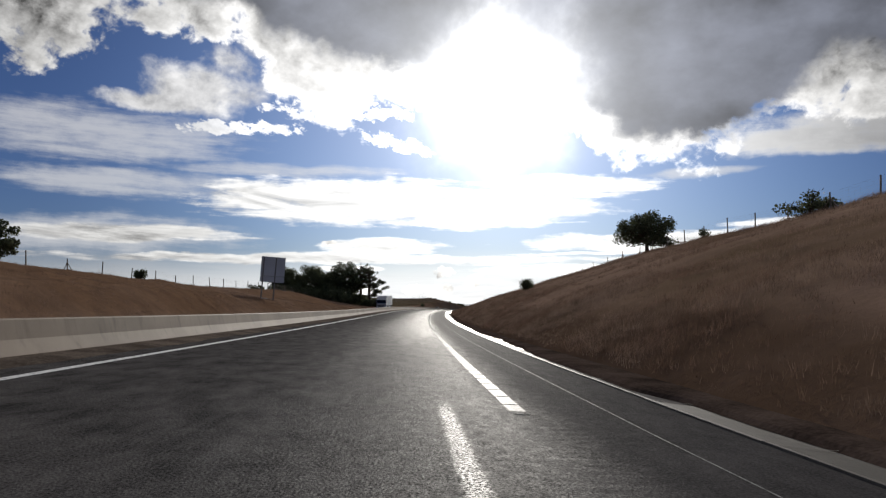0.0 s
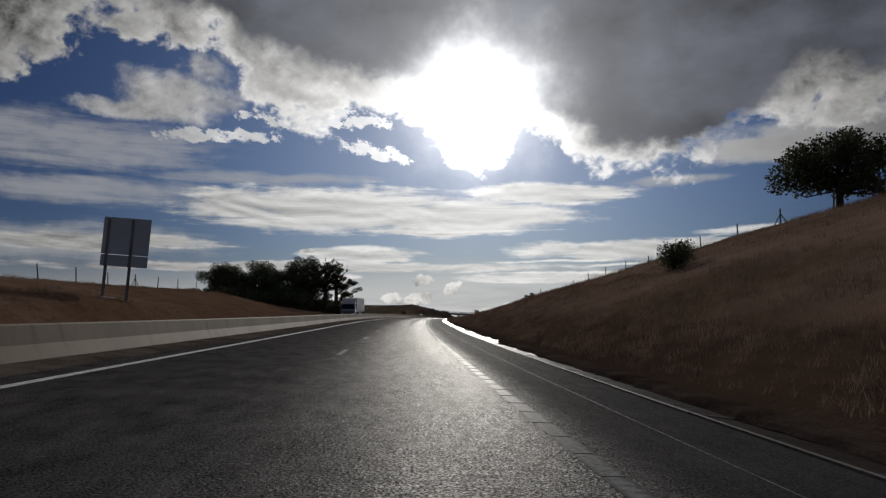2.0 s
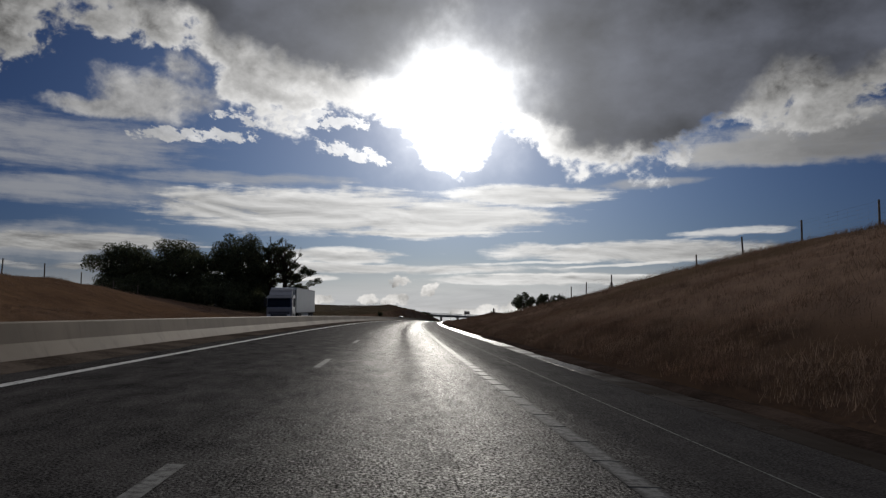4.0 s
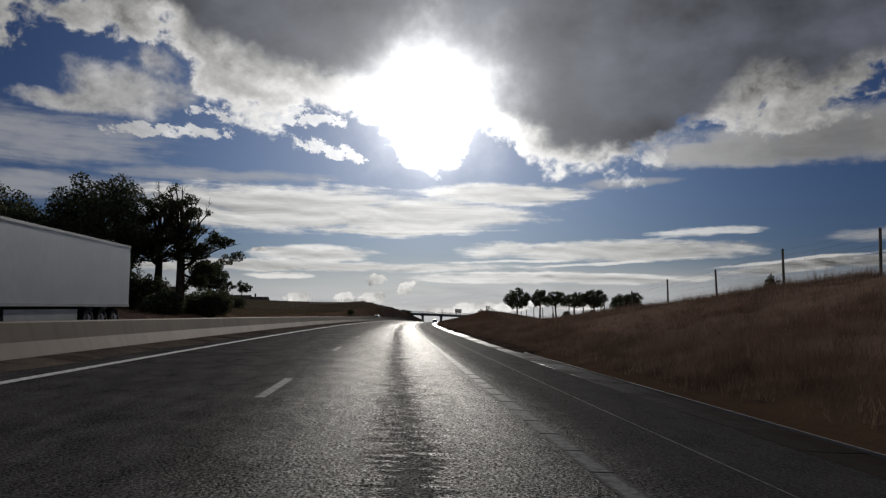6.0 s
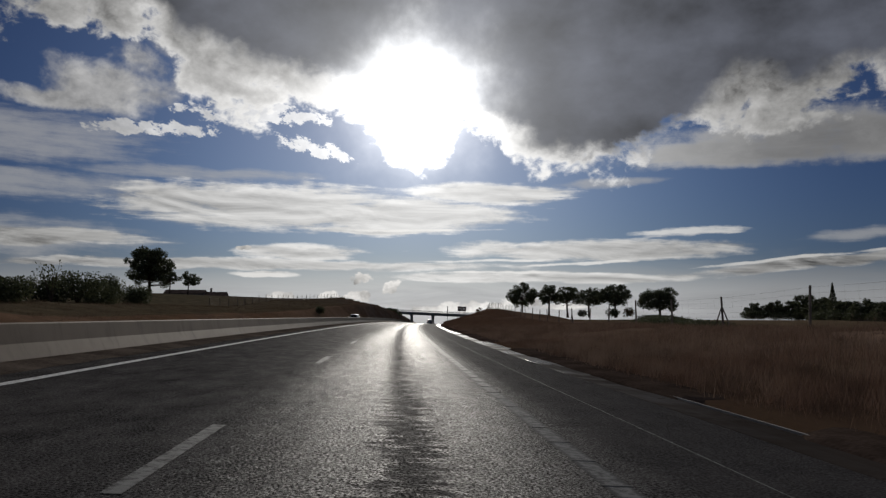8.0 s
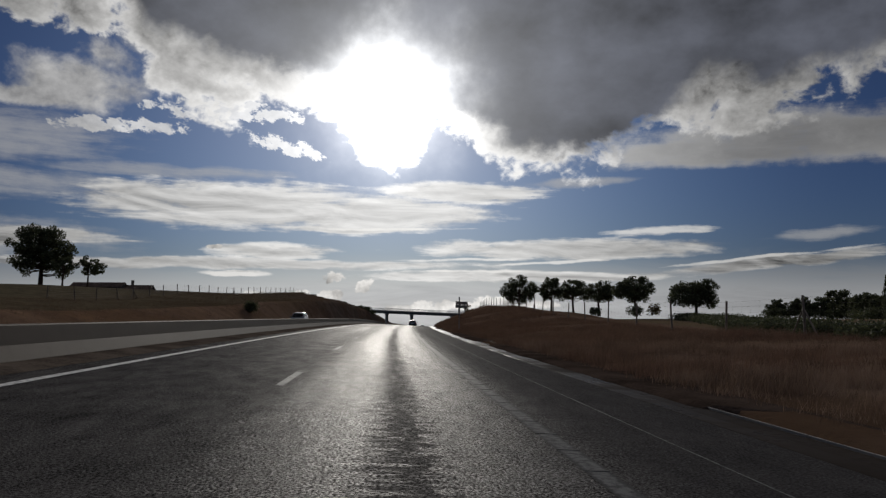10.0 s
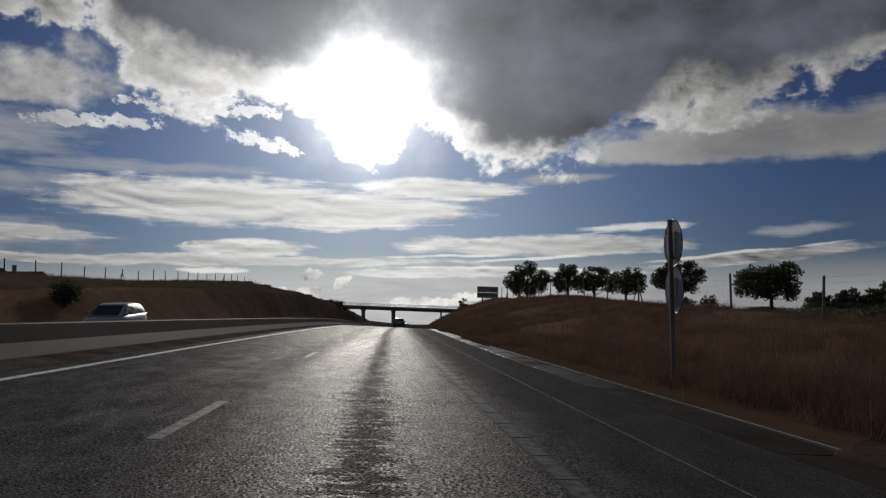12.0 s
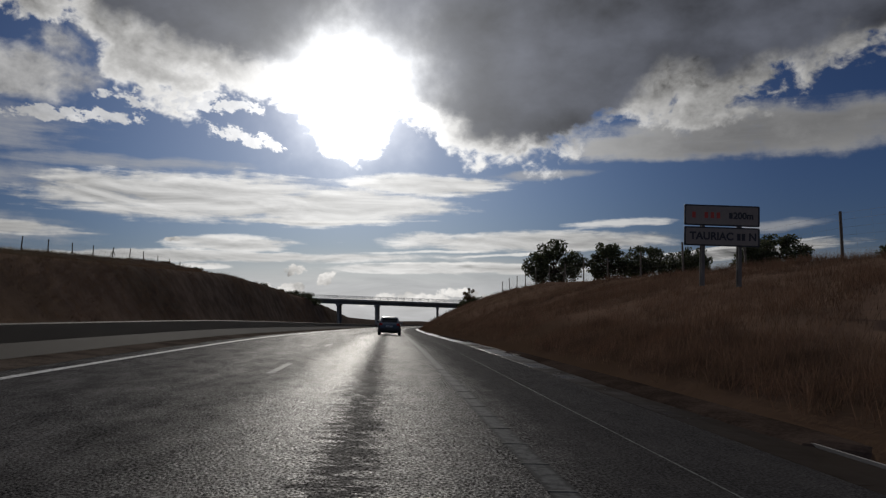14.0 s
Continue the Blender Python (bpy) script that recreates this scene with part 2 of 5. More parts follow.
    level = N.math("MULTIPLY", level, N.math("SUBTRACT", 1.0, N.math("MULTIPLY", body, N.range(off, 4.0, 11.0))))
    bright = grey(N.math("MULTIPLY_ADD", relief, 1.1, level), (1.0, 0.99, 0.975))
    colour = N.mix(heap_a, colour, N.mix(heap_thick, bright, dark))
    # the far half of the sky, behind the camera, goes on as broken cloud
    back = tree.nodes.new("ShaderNodeBackground")
    N.put(back.inputs["Color"], colour)
    back.inputs["Strength"].default_value = 1.0
    out = tree.nodes.new("ShaderNodeOutputWorld")
    tree.links.new(back.outputs[0], out.inputs[0])


SKY_GAIN = 0.024
# azimuth, elevation / 30 of the lower edge of the heaped cloud
CLOUD_EDGE = tuple((a, e / 30) for a, e in (
    (-100, 30), (-60, 24), (-36, 17.5), (-29, 16.5), (-22, 19.5), (-16, 20.5), (-13.5, 19.8), (-12.0, 18.2), (-10.6, 16.0), (-9.2, 14.3), (-5.9, 13.9), (-1.7, 13.9), (1.3, 15.0), (3.6, 13.2), (4.8, 11.4),
    (9.2, 11.4), (11.0, 13.4), (13.6, 12.7), (15.8, 11.5), (17.9, 10.6), (21.3, 10.2), (23.4, 10.6), (25.4, 11.6), (27.5, 12.8), (33.9, 13.5), (37.5, 14.5), (42, 15.4), (60, 20), (100, 30)))
# azimuth, elevation, half width, half height in degrees, and tilt
HEAPS = ((-26.8, 18.2, 5.2, 2.4), (-15.5, 20.6, 5.5, 1.9), (-30.0, 22.4, 9.0, 2.0))
LOOSE = ((-15.0, 15.7, 4.8, 2.0), (-13.2, 17.2, 2.2, 1.5), (-10.6, 19.4, 2.3, 2.4), (-18.5, 14.4, 4.0, 0.7))
WISPS = ((-0.9, 12.2, 2.7, 0.62, -0.25), (-12.6, 12.9, 4.6, 0.55, 0.03), (-4.8, 14.4, 4.6, 0.9))
BANDS = ((-3.2, 7.6, 12.8, 1.95), (4.0, 7.3, 12.0, 1.5), (13.0, 8.9, 7.2, 0.85), (3.5, 6.1, 7.0, 0.3), (20.5, 4.5, 11.5, 0.85), (17.0, 2.5, 12.0, 0.5), (-1.2, 4.2, 4.8, 0.6), (-4.0, 3.3, 22.0, 0.42), (35.5, 3.3, 8.0, 0.5, 0.085), (-4.0, 2.6, 2.4, 0.22), (-20.0, 4.9, 8.0, 0.6))
LINES = ((27.3, 5.75, 3.8, 0.32, 0.05), (34.2, 3.65, 7.0, 0.11, 0.085), (13.0, 3.72, 5.2, 0.11, 0.01), (20.5, 3.6, 4.6, 0.11, 0.06), (7.0, 6.1, 5.6, 0.13), (-0.8, 4.75, 2.0, 0.22), (-4.0, 2.55, 2.4, 0.16), (14.0, 2.85, 5.0, 0.10))
SHEETS = ((39.0, 11.9, 16.0, 1.75, -0.02), (28.5, 11.6, 5.5, 1.15, 0.10), (33.0, 11.0, 10.0, 0.8))
# azimuth, elevation / 30 above which the heaped cloud is thick and dark
DARK_EDGE = tuple((a, e / 30) for a, e in (
    (-100, 30), (-60, 26), (-36, 21.5), (-29, 21), (-22, 23), (-12, 21.5), (-10.5, 20), (-7, 18.4), (0.4, 17.2), (3, 16.4), (5, 16), (9, 15.4), (12, 15.2), (14.5, 14.0), (18, 12.5), (20.5, 10.9), (22.6, 10.6), (25, 12.0), (28, 14.2),
    (31, 16.9), (34, 16.6), (37.5, 16.2), (42, 16.6), (60, 22), (100, 30)))
VEILS = ((-22.0, 11.6, 10.0, 1.9), (-20.0, 8.4, 9.0, 1.1), (-9.0, 9.9, 8.0, 0.5), (-22.0, 4.8, 10.0, 1.3), (22.0, 9.6, 4.0, 0.35), (38.5, 5.2, 3.6, 0.4, 0.06))
PUFFS = ((3.1, 2.35, 1.0, 0.5), (5.2, 1.7, 0.8, 0.55, 0.4), (2.7, 0.9, 1.3, 0.55), (0.6, 1.0, 1.1, 0.45), (-2.8, 1.0, 1.0, 0.4), (12.0, 0.3, 3.0, 0.45), (15.6, 0.65, 1.8, 0.4), (9.0, 0.0, 2.2, 0.4), (18.5, 0.3, 1.8, 0.3), (-5.5, 4.5, 0.8, 0.2))
build_sky()

sun = new("sun", bpy.data.lights.new("sun", "SUN"))
sun.data.energy, sun.data.angle, sun.data.color = 2.0, radians(0.6), (1.0, 0.95, 0.87)
sun.matrix_world = look(sun_dir * 100, (0, 0, 0))

# ---- materials ----
def material(name, rough=0.7, metal=0.0, spec=0.5):
    m = bpy.data.materials.new(name)
    m.use_nodes = True
    p = m.node_tree.nodes["Principled BSDF"]
    p.inputs["Roughness"].default_value, p.inputs["Metallic"].default_value = rough, metal
    p.inputs["Specular IOR Level"].default_value = spec
    return m, Nodes(m.node_tree), p


def world_place(N):
    return N.tree.nodes.new("ShaderNodeNewGeometry").outputs["Position"]


def lane_place(N):
    """Metres across the road (x) and along it (y)."""
    return N.tree.nodes.new("ShaderNodeUVMap").outputs["UV"]


def plain(name, colour, rough=0.6, metal=0.0, grain=0.12, scale=6.0, bump=0.15, spec=0.5):
    """Colour with stains at two scales and a fine relief."""
    m, N, p = material(name, rough, metal, spec)
    at = N.tree.nodes.new("ShaderNodeTexCoord").outputs["Object"]
    big, fine = N.noise(at, scale * 0.15, 4), N.noise(at, scale * 3, 5)
    v = N.math("ADD", N.math("MULTIPLY", big, 0.6), N.math("MULTIPLY", fine, 0.4))
    lo, hi = tuple(c * (1 - 2.2 * grain) for c in colour), tuple(min(1.0, c * (1 + 2.2 * grain)) for c in colour)
    N.put(p.inputs["Base Color"], N.mix(N.range(v, 0.3, 0.7), lo, hi))
    N.put(p.inputs["Roughness"], N.range(fine, 0.3, 0.7, max(0.03, rough - 0.1), min(1, rough + 0.1)))
    if bump:
        N.put(p.inputs["Normal"], N.bump(fine, bump, 0.02))
    return m


def gloss_over(N, p, normal, rough, amount, low=0.0, high=1.0, power=1.0):
    """A dull base with some gloss over it, by amount; the gloss grows as the surface is seen more flatly."""
    tree = N.tree
    f = tree.nodes.new("ShaderNodeFresnel")
    f.inputs["IOR"].default_value = 1.33
    amount = N.math("MULTIPLY", amount, N.math("MULTIPLY_ADD", N.math("POWER", f.outputs[0], power), high, low))
    p.inputs["Specular IOR Level"].default_value = 0.0
    g = tree.nodes.new("ShaderNodeBsdfGlossy")
    N.put(g.inputs["Roughness"], rough)
    N.put(g.inputs["Normal"], normal)
    N.put(p.inputs["Normal"], normal)
    mix = tree.nodes.new("ShaderNodeMixShader")
    N.put(mix.inputs[0], amount)
    tree.links.new(p.outputs[0], mix.inputs[1])
    tree.links.new(g.outputs[0], mix.inputs[2])
    tree.links.new(mix.outputs[0], tree.nodes["Material Output"].inputs[0])


def asphalt(name, right):
    """Damp asphalt; polished in the wheel tracks, coarse between them."""
    m, N, p = material(name, 0.9)
    at = lane_place(N)
    u, v, _ = N.split(at)
    grit = N.noise(at, 55.0, 3, 0.7)
    grit2 = N.voronoi(at, 42.0)
    patch = N.noise(N.join(N.math("MULTIPLY", u, 0.9), N.math("MULTIPLY", v, 0.05), 0.0), 1.0, 5, 0.6)
    mottled = N.noise(N.join(N.math("MULTIPLY", u, 2.2), N.math("MULTIPLY", v, 0.8), 4.0), 1.0, 5, 0.65)
    ragged = N.noise(N.join(N.math("MULTIPLY", u, 6.0), N.math("MULTIPLY", v, 5.0), 2.0), 1.0, 5, 0.75)
    chips = N.noise(at, 34.0, 2, 0.8)
    wob = N.math("MULTIPLY_ADD", N.noise(N.join(0.0, N.math("MULTIPLY", v, 0.06), 9.0), 1.0, 3), 0.36, -0.18)
    lat = N.math("ADD", N.math("ADD", u, wob), N.math("MULTIPLY_ADD", ragged, 0.75, N.math("MULTIPLY_ADD", mottled, 0.25, -0.50)))
    torn = N.noise(N.join(N.math("MULTIPLY", u, 2.0), N.math("MULTIPLY", v, 7.0), 12.0), 1.0, 4, 0.7)
    lat = N.math("ADD", lat, N.math("MULTIPLY_ADD", torn, 1.9, -0.95))
    if right:
        tracked = N.ramp(lat, ((-6.8, 0.0), (-5.6, 0.04), (-4.9, 0.12), (-4.2, 0.16), (-3.5, 0.12), (-2.9, 0.24), (-2.2, 0.20), (-1.6, 0.42), (-1.1, 0.72), (-0.5, 0.84),
                               (-0.10, 0.82), (0.04, 0.20), (0.30, 0.20), (0.48, 0.80), (1.10, 1.0), (1.55, 0.88), (1.95, 0.55), (2.4, 0.20), (4.4, 0.16)))
        worn = N.ramp(lat, ((-6.8, 0.0), (-4.2, 0.04), (-2.2, 0.20), (-1.2, 0.56), (-0.5, 0.74), (0.6, 0.88), (1.5, 0.90), (1.95, 0.55), (2.4, 0.20), (4.4, 0.16)))
        worn = N.math("MULTIPLY", worn, N.range(v, 12.0, 50.0, 0.58, 1.0))
        into = N.range(N.math("MULTIPLY_ADD", mottled, 30.0, v), 120.0, 175.0)
        polish = N.math("ADD", N.math("MULTIPLY", tracked, into), N.math("MULTIPLY", worn, N.math("SUBTRACT", 1.0, into)))
        # the fast lane is worn smoother towards the bridge
        polish = N.math("MULTIPLY_ADD", N.math("MULTIPLY", N.range(v, 270.0, 360.0, 0.0, 0.34), N.range(u, -1.2, -2.6)), N.range(mottled, 0.3, 0.7, 0.6, 1.3), polish)
    else:
        polish = N.math("MULTIPLY", patch, 0.6)
    polish = N.math("MULTIPLY", polish, N.range(patch, 0.2, 0.8, 0.80, 1.12))
    tone = N.math("MULTIPLY_ADD", chips, 0.40, N.math("ADD", N.math("MULTIPLY", grit, 0.25), N.math("MULTIPLY", mottled, 0.35)))
    tar = N.mix(N.range(tone, 0.36, 0.64), (0.010, 0.009, 0.0085), (0.082, 0.075, 0.069))
    if right:
        # the hard shoulder is of newer, darker asphalt
        tar = N.mix(N.range(u, 1.9, 2.5), tar, N.mix(N.range(tone, 0.3, 0.7), (0.018, 0.0165, 0.016), (0.058, 0.053, 0.050)))
    N.put(p.inputs["Base Color"], tar)
    rel = N.math("ADD", N.math("MULTIPLY", grit2, 0.7), N.math("MULTIPLY", grit, 0.6))
    normal = N.bump(rel, 0.65, 0.006, N.bump(chips, 0.8, 0.014))
    rough = N.math("ADD", N.range(polish, 0.0, 1.0, 0.60, 0.43, smooth=False), N.math("MULTIPLY_ADD", mottled, 0.14, -0.07))
    amount = N.math("MULTIPLY", N.range(polish, 0.0, 1.0, 0.010, 0.092, smooth=False), N.math("MULTIPLY", N.math("MULTIPLY", N.math("MULTIPLY_ADD", N.math("SUBTRACT", N.range(chips, 0.42, 0.60, 0.03, 2.5), 1.1), N.range(v, 10.0, 80.0, 0.35, 1.0), 1.1), N.range(N.noise(N.join(N.math("MULTIPLY", u, 9.0), N.math("MULTIPLY", v, 7.0), 6.0), 1.0, 4, 0.7), 0.34, 0.66, 0.62, 1.38)), N.range(ragged, 0.3, 0.7, 0.8, 1.2)))
    if right:
        # sun's glitter put in as extra gloss on a strip of the wheel track
        strip_of = N.math("MULTIPLY", N.range(N.math("ABSOLUTE", N.math("SUBTRACT", N.math("MULTIPLY_ADD", ragged, 0.12, u), 0.86)), 0.13, 0.05), N.range(v, 11.0, 9.0))
        amount = N.math("MULTIPLY", amount, N.math("MULTIPLY_ADD", strip_of, N.range(chips, 0.44, 0.58, 0.0, 4.5), 1.0))
    gloss_over(N, p, normal, rough, amount, 0.22, 1.05, 1.2)
    return m


def line_paint(name, keep=1.0, spec=0.1):
    """Road paint, worn through to the grit in places."""
    m, N, p = material(name, 0.7, 0.0, spec)
    at = lane_place(N)
    worn = N.noise(at, 9.0, 6, 0.75)
    if spec < 0.03:
        # the long line's edges are rubbed away
        worn = N.math("ADD", worn, N.range(N.math("ABSOLUTE", N.math("SUBTRACT", N.split(at)[0], 1.75)), 0.05, 0.12, 0.0, 0.22))
    N.put(p.inputs["Base Color"], N.mix(N.range(worn, 0.40, 0.66), tuple(c * keep for c in (0.72, 0.71, 0.67)), tuple(c * keep for c in (0.20, 0.19, 0.18))))
    normal = N.bump(N.noise(at, 60.0, 3), 0.4, 0.004)
    N.put(p.inputs["Normal"], normal)
    if spec < 0.03:
        u, v, _ = N.split(at)
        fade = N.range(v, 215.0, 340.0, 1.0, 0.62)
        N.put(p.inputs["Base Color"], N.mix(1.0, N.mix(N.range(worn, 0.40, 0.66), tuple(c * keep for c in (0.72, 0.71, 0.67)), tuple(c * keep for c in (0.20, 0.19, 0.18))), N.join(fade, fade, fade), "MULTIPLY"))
        gloss_over(N, p, normal, 0.46, N.range(worn, 0.4, 0.66, 0.052, 0.082), 0.20, 1.35, 1.2)
    return m


def earth(name):
    """The open ground: dry grass, bare soil on the cut banks, pale fields beyond."""
    m, N, p = material(name, 0.95, 0.0, 0.0)
    at = world_place(N)
    u, v, _ = N.split(lane_place(N))
    large, mid, fine = N.noise(at, 0.035, 5, 0.6), N.noise(at, 0.45, 6, 0.65), N.noise(at, 6.0, 6, 0.7)
    straw = N.mix(N.range(mid, 0.25, 0.75), (0.165, 0.110, 0.080), (0.235, 0.156, 0.110))
    straw = N.mix(N.range(large, 0.45, 0.65), straw, (0.105, 0.070, 0.042))
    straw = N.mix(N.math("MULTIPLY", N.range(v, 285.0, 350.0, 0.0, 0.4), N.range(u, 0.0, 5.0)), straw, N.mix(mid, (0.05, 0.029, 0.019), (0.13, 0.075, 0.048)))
    soil = N.mix(N.range(mid, 0.28, 0.76), (0.105, 0.062, 0.039), (0.175, 0.103, 0.060))
    soil = N.mix(N.range(fine, 0.55, 0.75), soil, (0.12, 0.08, 0.04))
    bare = N.math("MULTIPLY", N.range(u, -19.0, -21.5), N.range(u, -60.0, -44.0))
    bare = N.math("MULTIPLY", bare, N.range(v, 430.0, 340.0, 0.08, 1.0))
    bare = N.math("MULTIPLY", bare, N.range(large, 0.28, 0.55, 0.35, 1.0))
    field = N.mix(N.range(mid, 0.3, 0.7), (0.085, 0.065, 0.042), (0.16, 0.115, 0.07))
    open_land = N.range(N.math("ABSOLUTE", u), 44.0, 60.0)
    c = N.mix(open_land, N.mix(bare, straw, soil), field)
    c = N.mix(N.range(fine, 0.25, 0.75, 0.0, 0.55), c, N.mix(0.5, c, (0.05, 0.035, 0.02)))
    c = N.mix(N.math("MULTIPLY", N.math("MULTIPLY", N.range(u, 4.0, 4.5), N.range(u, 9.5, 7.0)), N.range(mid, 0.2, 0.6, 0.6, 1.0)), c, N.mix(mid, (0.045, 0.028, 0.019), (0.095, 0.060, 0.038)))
    # green-grey meadow above the far verge, greyer scrub land on the high bank
    meadow = N.math("MULTIPLY", N.range(N.math("MULTIPLY_ADD", mid, 3.0, u), -22.0, -24.5), N.range(v, 225.0, 275.0))
    c = N.mix(N.math("MULTIPLY", meadow, 0.8), c, N.mix(N.range(mid, 0.3, 0.7), (0.052, 0.046, 0.030), (0.105, 0.088, 0.055)))
    scrub_land = N.math("MULTIPLY", N.range(u, -19.5, -21.0), N.range(N.math("MULTIPLY_ADD", large, 60.0, v), 460.0, 530.0))
    c = N.mix(N.math("MULTIPLY", scrub_land, 0.8), c, N.mix(N.range(mid, 0.35, 0.65), (0.050, 0.041, 0.034), (0.115, 0.092, 0.074)))
    N.put(p.inputs["Base Color"], c)
    N.put(p.inputs["Normal"], N.bump(fine, 0.5, 0.08, N.bump(mid, 0.3, 0.2)))
    return m


def concrete(name, tone, rough=0.75, damp=False, darker_far=False):
    m, N, p = material(name, rough, 0.0, 0.4 if damp else 0.05)
    at = world_place(N)
    large, streaks, fine = N.noise(at, 0.25, 5, 0.6), N.noise(N.vmath("MULTIPLY", at, (1.0, 1.0, 0.12)), 2.2, 5, 0.65), N.noise(at, 24.0, 5, 0.7)
    c = N.mix(N.range(large, 0.3, 0.7), tuple(t * 0.72 for t in tone), tone)
    c = N.mix(N.range(streaks, 0.5, 0.8, 0.0, 0.6), c, tuple(t * 0.42 for t in tone))
    c = N.mix(N.range(fine, 0.6, 0.8, 0.0, 0.5), c, tuple(t * 0.5 for t in tone))
    if darker_far:
        # darker lengths of wall towards the bridge
        old = N.range(N.split(lane_place(N))[1], 255.0, 325.0, 0.0, 0.90)
        c = N.mix(old, c, tuple(t * q for t, q in zip(tone, (0.34, 0.32, 0.34))))
        # darker colour on the sloping foot, growing towards the bridge
        u, v, _ = N.split(lane_place(N))
        foot_dark = N.math("MULTIPLY", N.range(N.math("MULTIPLY_ADD", fine, 0.06, u), -7.05, -6.97), N.range(v, 265.0, 335.0, 0.0, 0.62))
        c = N.mix(foot_dark, c, (0.030, 0.026, 0.023))
    N.put(p.inputs["Base Color"], c)
    if damp:
        wet = N.noise(at, 0.35, 5, 0.65)
        gloss_over(N, p, N.bump(fine, 0.25, 0.01), N.range(wet, 0.35, 0.65, 0.46, 0.26), N.range(wet, 0.35, 0.65, 0.10, 0.70), 0.0, 1.0, 3.8)
        return m
    N.put(p.inputs["Normal"], N.bump(fine, 0.35, 0.01))
    return m


def leaves(name, dark, light):
    m, N, p = material(name, 0.7, 0.0, 0.12)
    at = world_place(N)
    rnd = N.tree.nodes.new("ShaderNodeNewGeometry").outputs["Random Per Island"]
    c = N.mix(rnd, dark, light)
    c = N.mix(N.range(N.noise(at, 0.6, 3), 0.4, 0.7, 0.0, 0.6), c, dark)
    N.put(p.inputs["Base Color"], c)
    thin = N.tree.nodes.new("ShaderNodeBsdfTranslucent")
    N.put(thin.inputs["Color"], c)
    both = N.tree.nodes.new("ShaderNodeMixShader")
    both.inputs[0].default_value = 0.32
    N.tree.links.new(p.outputs[0], both.inputs[1])
    N.tree.links.new(thin.outputs[0], both.inputs[2])
    N.tree.links.new(both.outputs[0], N.tree.nodes["Material Output"].inputs[0])
    return m


def blades(name, meadow=False):
    m, N, p = material(name, 0.85, 0.0, 0.0)
    rnd = N.tree.nodes.new("ShaderNodeNewGeometry").outputs["Random Per Island"]
    tuft = N.noise(world_place(N), 0.22, 4, 0.6)
    patch = N.noise(world_place(N), 0.9, 3, 0.6)
    c = N.mix(rnd, (0.165, 0.113, 0.083), (0.26, 0.183, 0.132))
    c = N.mix(N.range(tuft, 0.42, 0.62), c, N.mix(rnd, (0.135, 0.082, 0.058), (0.20, 0.125, 0.088)))
    if meadow:
        c = N.mix(0.75, c, N.mix(rnd, (0.060, 0.050, 0.031), (0.135, 0.108, 0.066)))
    c = N.mix(N.math("MULTIPLY", N.range(N.split(world_place(N))[1], 285.0, 350.0, 0.0, 0.65), N.range(N.split(world_place(N))[0], 14.0, 22.0)), c, N.mix(rnd, (0.084, 0.045, 0.029), (0.168, 0.094, 0.059)))
    # darker, older tussocks in patches
    c = N.mix(N.range(patch, 0.44, 0.62, 0.0, 0.78), c, N.mix(rnd, (0.050, 0.033, 0.024), (0.095, 0.064, 0.045)))
    N.put(p.inputs["Base Color"], c)
    thin = N.tree.nodes.new("ShaderNodeBsdfTranslucent")
    N.put(thin.inputs["Color"], c)
    both = N.tree.nodes.new("ShaderNodeMixShader")
    both.inputs[0].default_value = 0.26
    N.tree.links.new(p.outputs[0], both.inputs[1])
    N.tree.links.new(thin.outputs[0], both.inputs[2])
    N.tree.links.new(both.outputs[0], N.tree.nodes["Material Output"].inputs[0])
    return m


ROAD = asphalt("damp_asphalt", True)
ROAD_FAR = asphalt("old_asphalt", False)
PAINT = line_paint("road_paint", 0.8)
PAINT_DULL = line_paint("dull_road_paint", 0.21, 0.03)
PAINT_JOINT = line_paint("joint_sealant", 0.20, 0.032)
PAINT_WORN = line_paint("worn_road_paint", 0.25, 0.02)
# darker paint for the rumble bars, standing in for their shaded near sides
PAINT_BAR_SHADE = line_paint("shaded_bar_paint", 0.12, 0.032)
EARTH = earth("open_ground")
BARRIER = concrete("barrier_concrete", (0.195, 0.150, 0.110), darker_far=True)
GUTTER = concrete("gutter_concrete", (0.040, 0.032, 0.026), 0.4, True)
GUTTER_DRY = concrete("dry_gutter_concrete", (0.085, 0.076, 0.064), 0.6)
KERB = concrete("kerb_concrete", (0.125, 0.112, 0.095), 0.6)
LIP = concrete("lip_concrete", (0.30, 0.28, 0.25), 0.5)
FOOTING = concrete("footing_concrete", (0.42, 0.38, 0.34), 0.7)
BRIDGE = concrete("bridge_concrete", (0.28, 0.275, 0.26))
SWEPT = plain("swept_dirt", (0.085, 0.068, 0.054), 0.9, 0, 0.25, 5.0, 0.6, 0.0)
DIRT = plain("verge_dirt", (0.046, 0.033, 0.026), 0.9, 0, 0.25, 5.0, 0.6, 0.0)
BARK = plain("bark", (0.065, 0.048, 0.035), 0.9, 0, 0.2, 8.0, 0.6, 0.05)
LEAF = leaves("oak_leaves", (0.034, 0.040, 0.022), (0.105, 0.112, 0.055))
LEAF_DRY = leaves("dry_leaves", (0.05, 0.035, 0.015), (0.14, 0.085, 0.03))
GRASS = blades("dry_grass")
MEADOW = blades("meadow_blades", True)
POST_STEEL = plain("weathered_post_steel", (0.12, 0.11, 0.10), 0.6, 0.3, 0.12, 8.0, 0.05)
ZINC = plain("galvanised_steel", (0.30, 0.30, 0.31), 0.5, 0.6, 0.08, 8.0, 0.05)
SIGN_BACK = plain("sign_back", (0.30, 0.30, 0.31), 0.55, 0.35, 0.06, 1.5, 0.05)
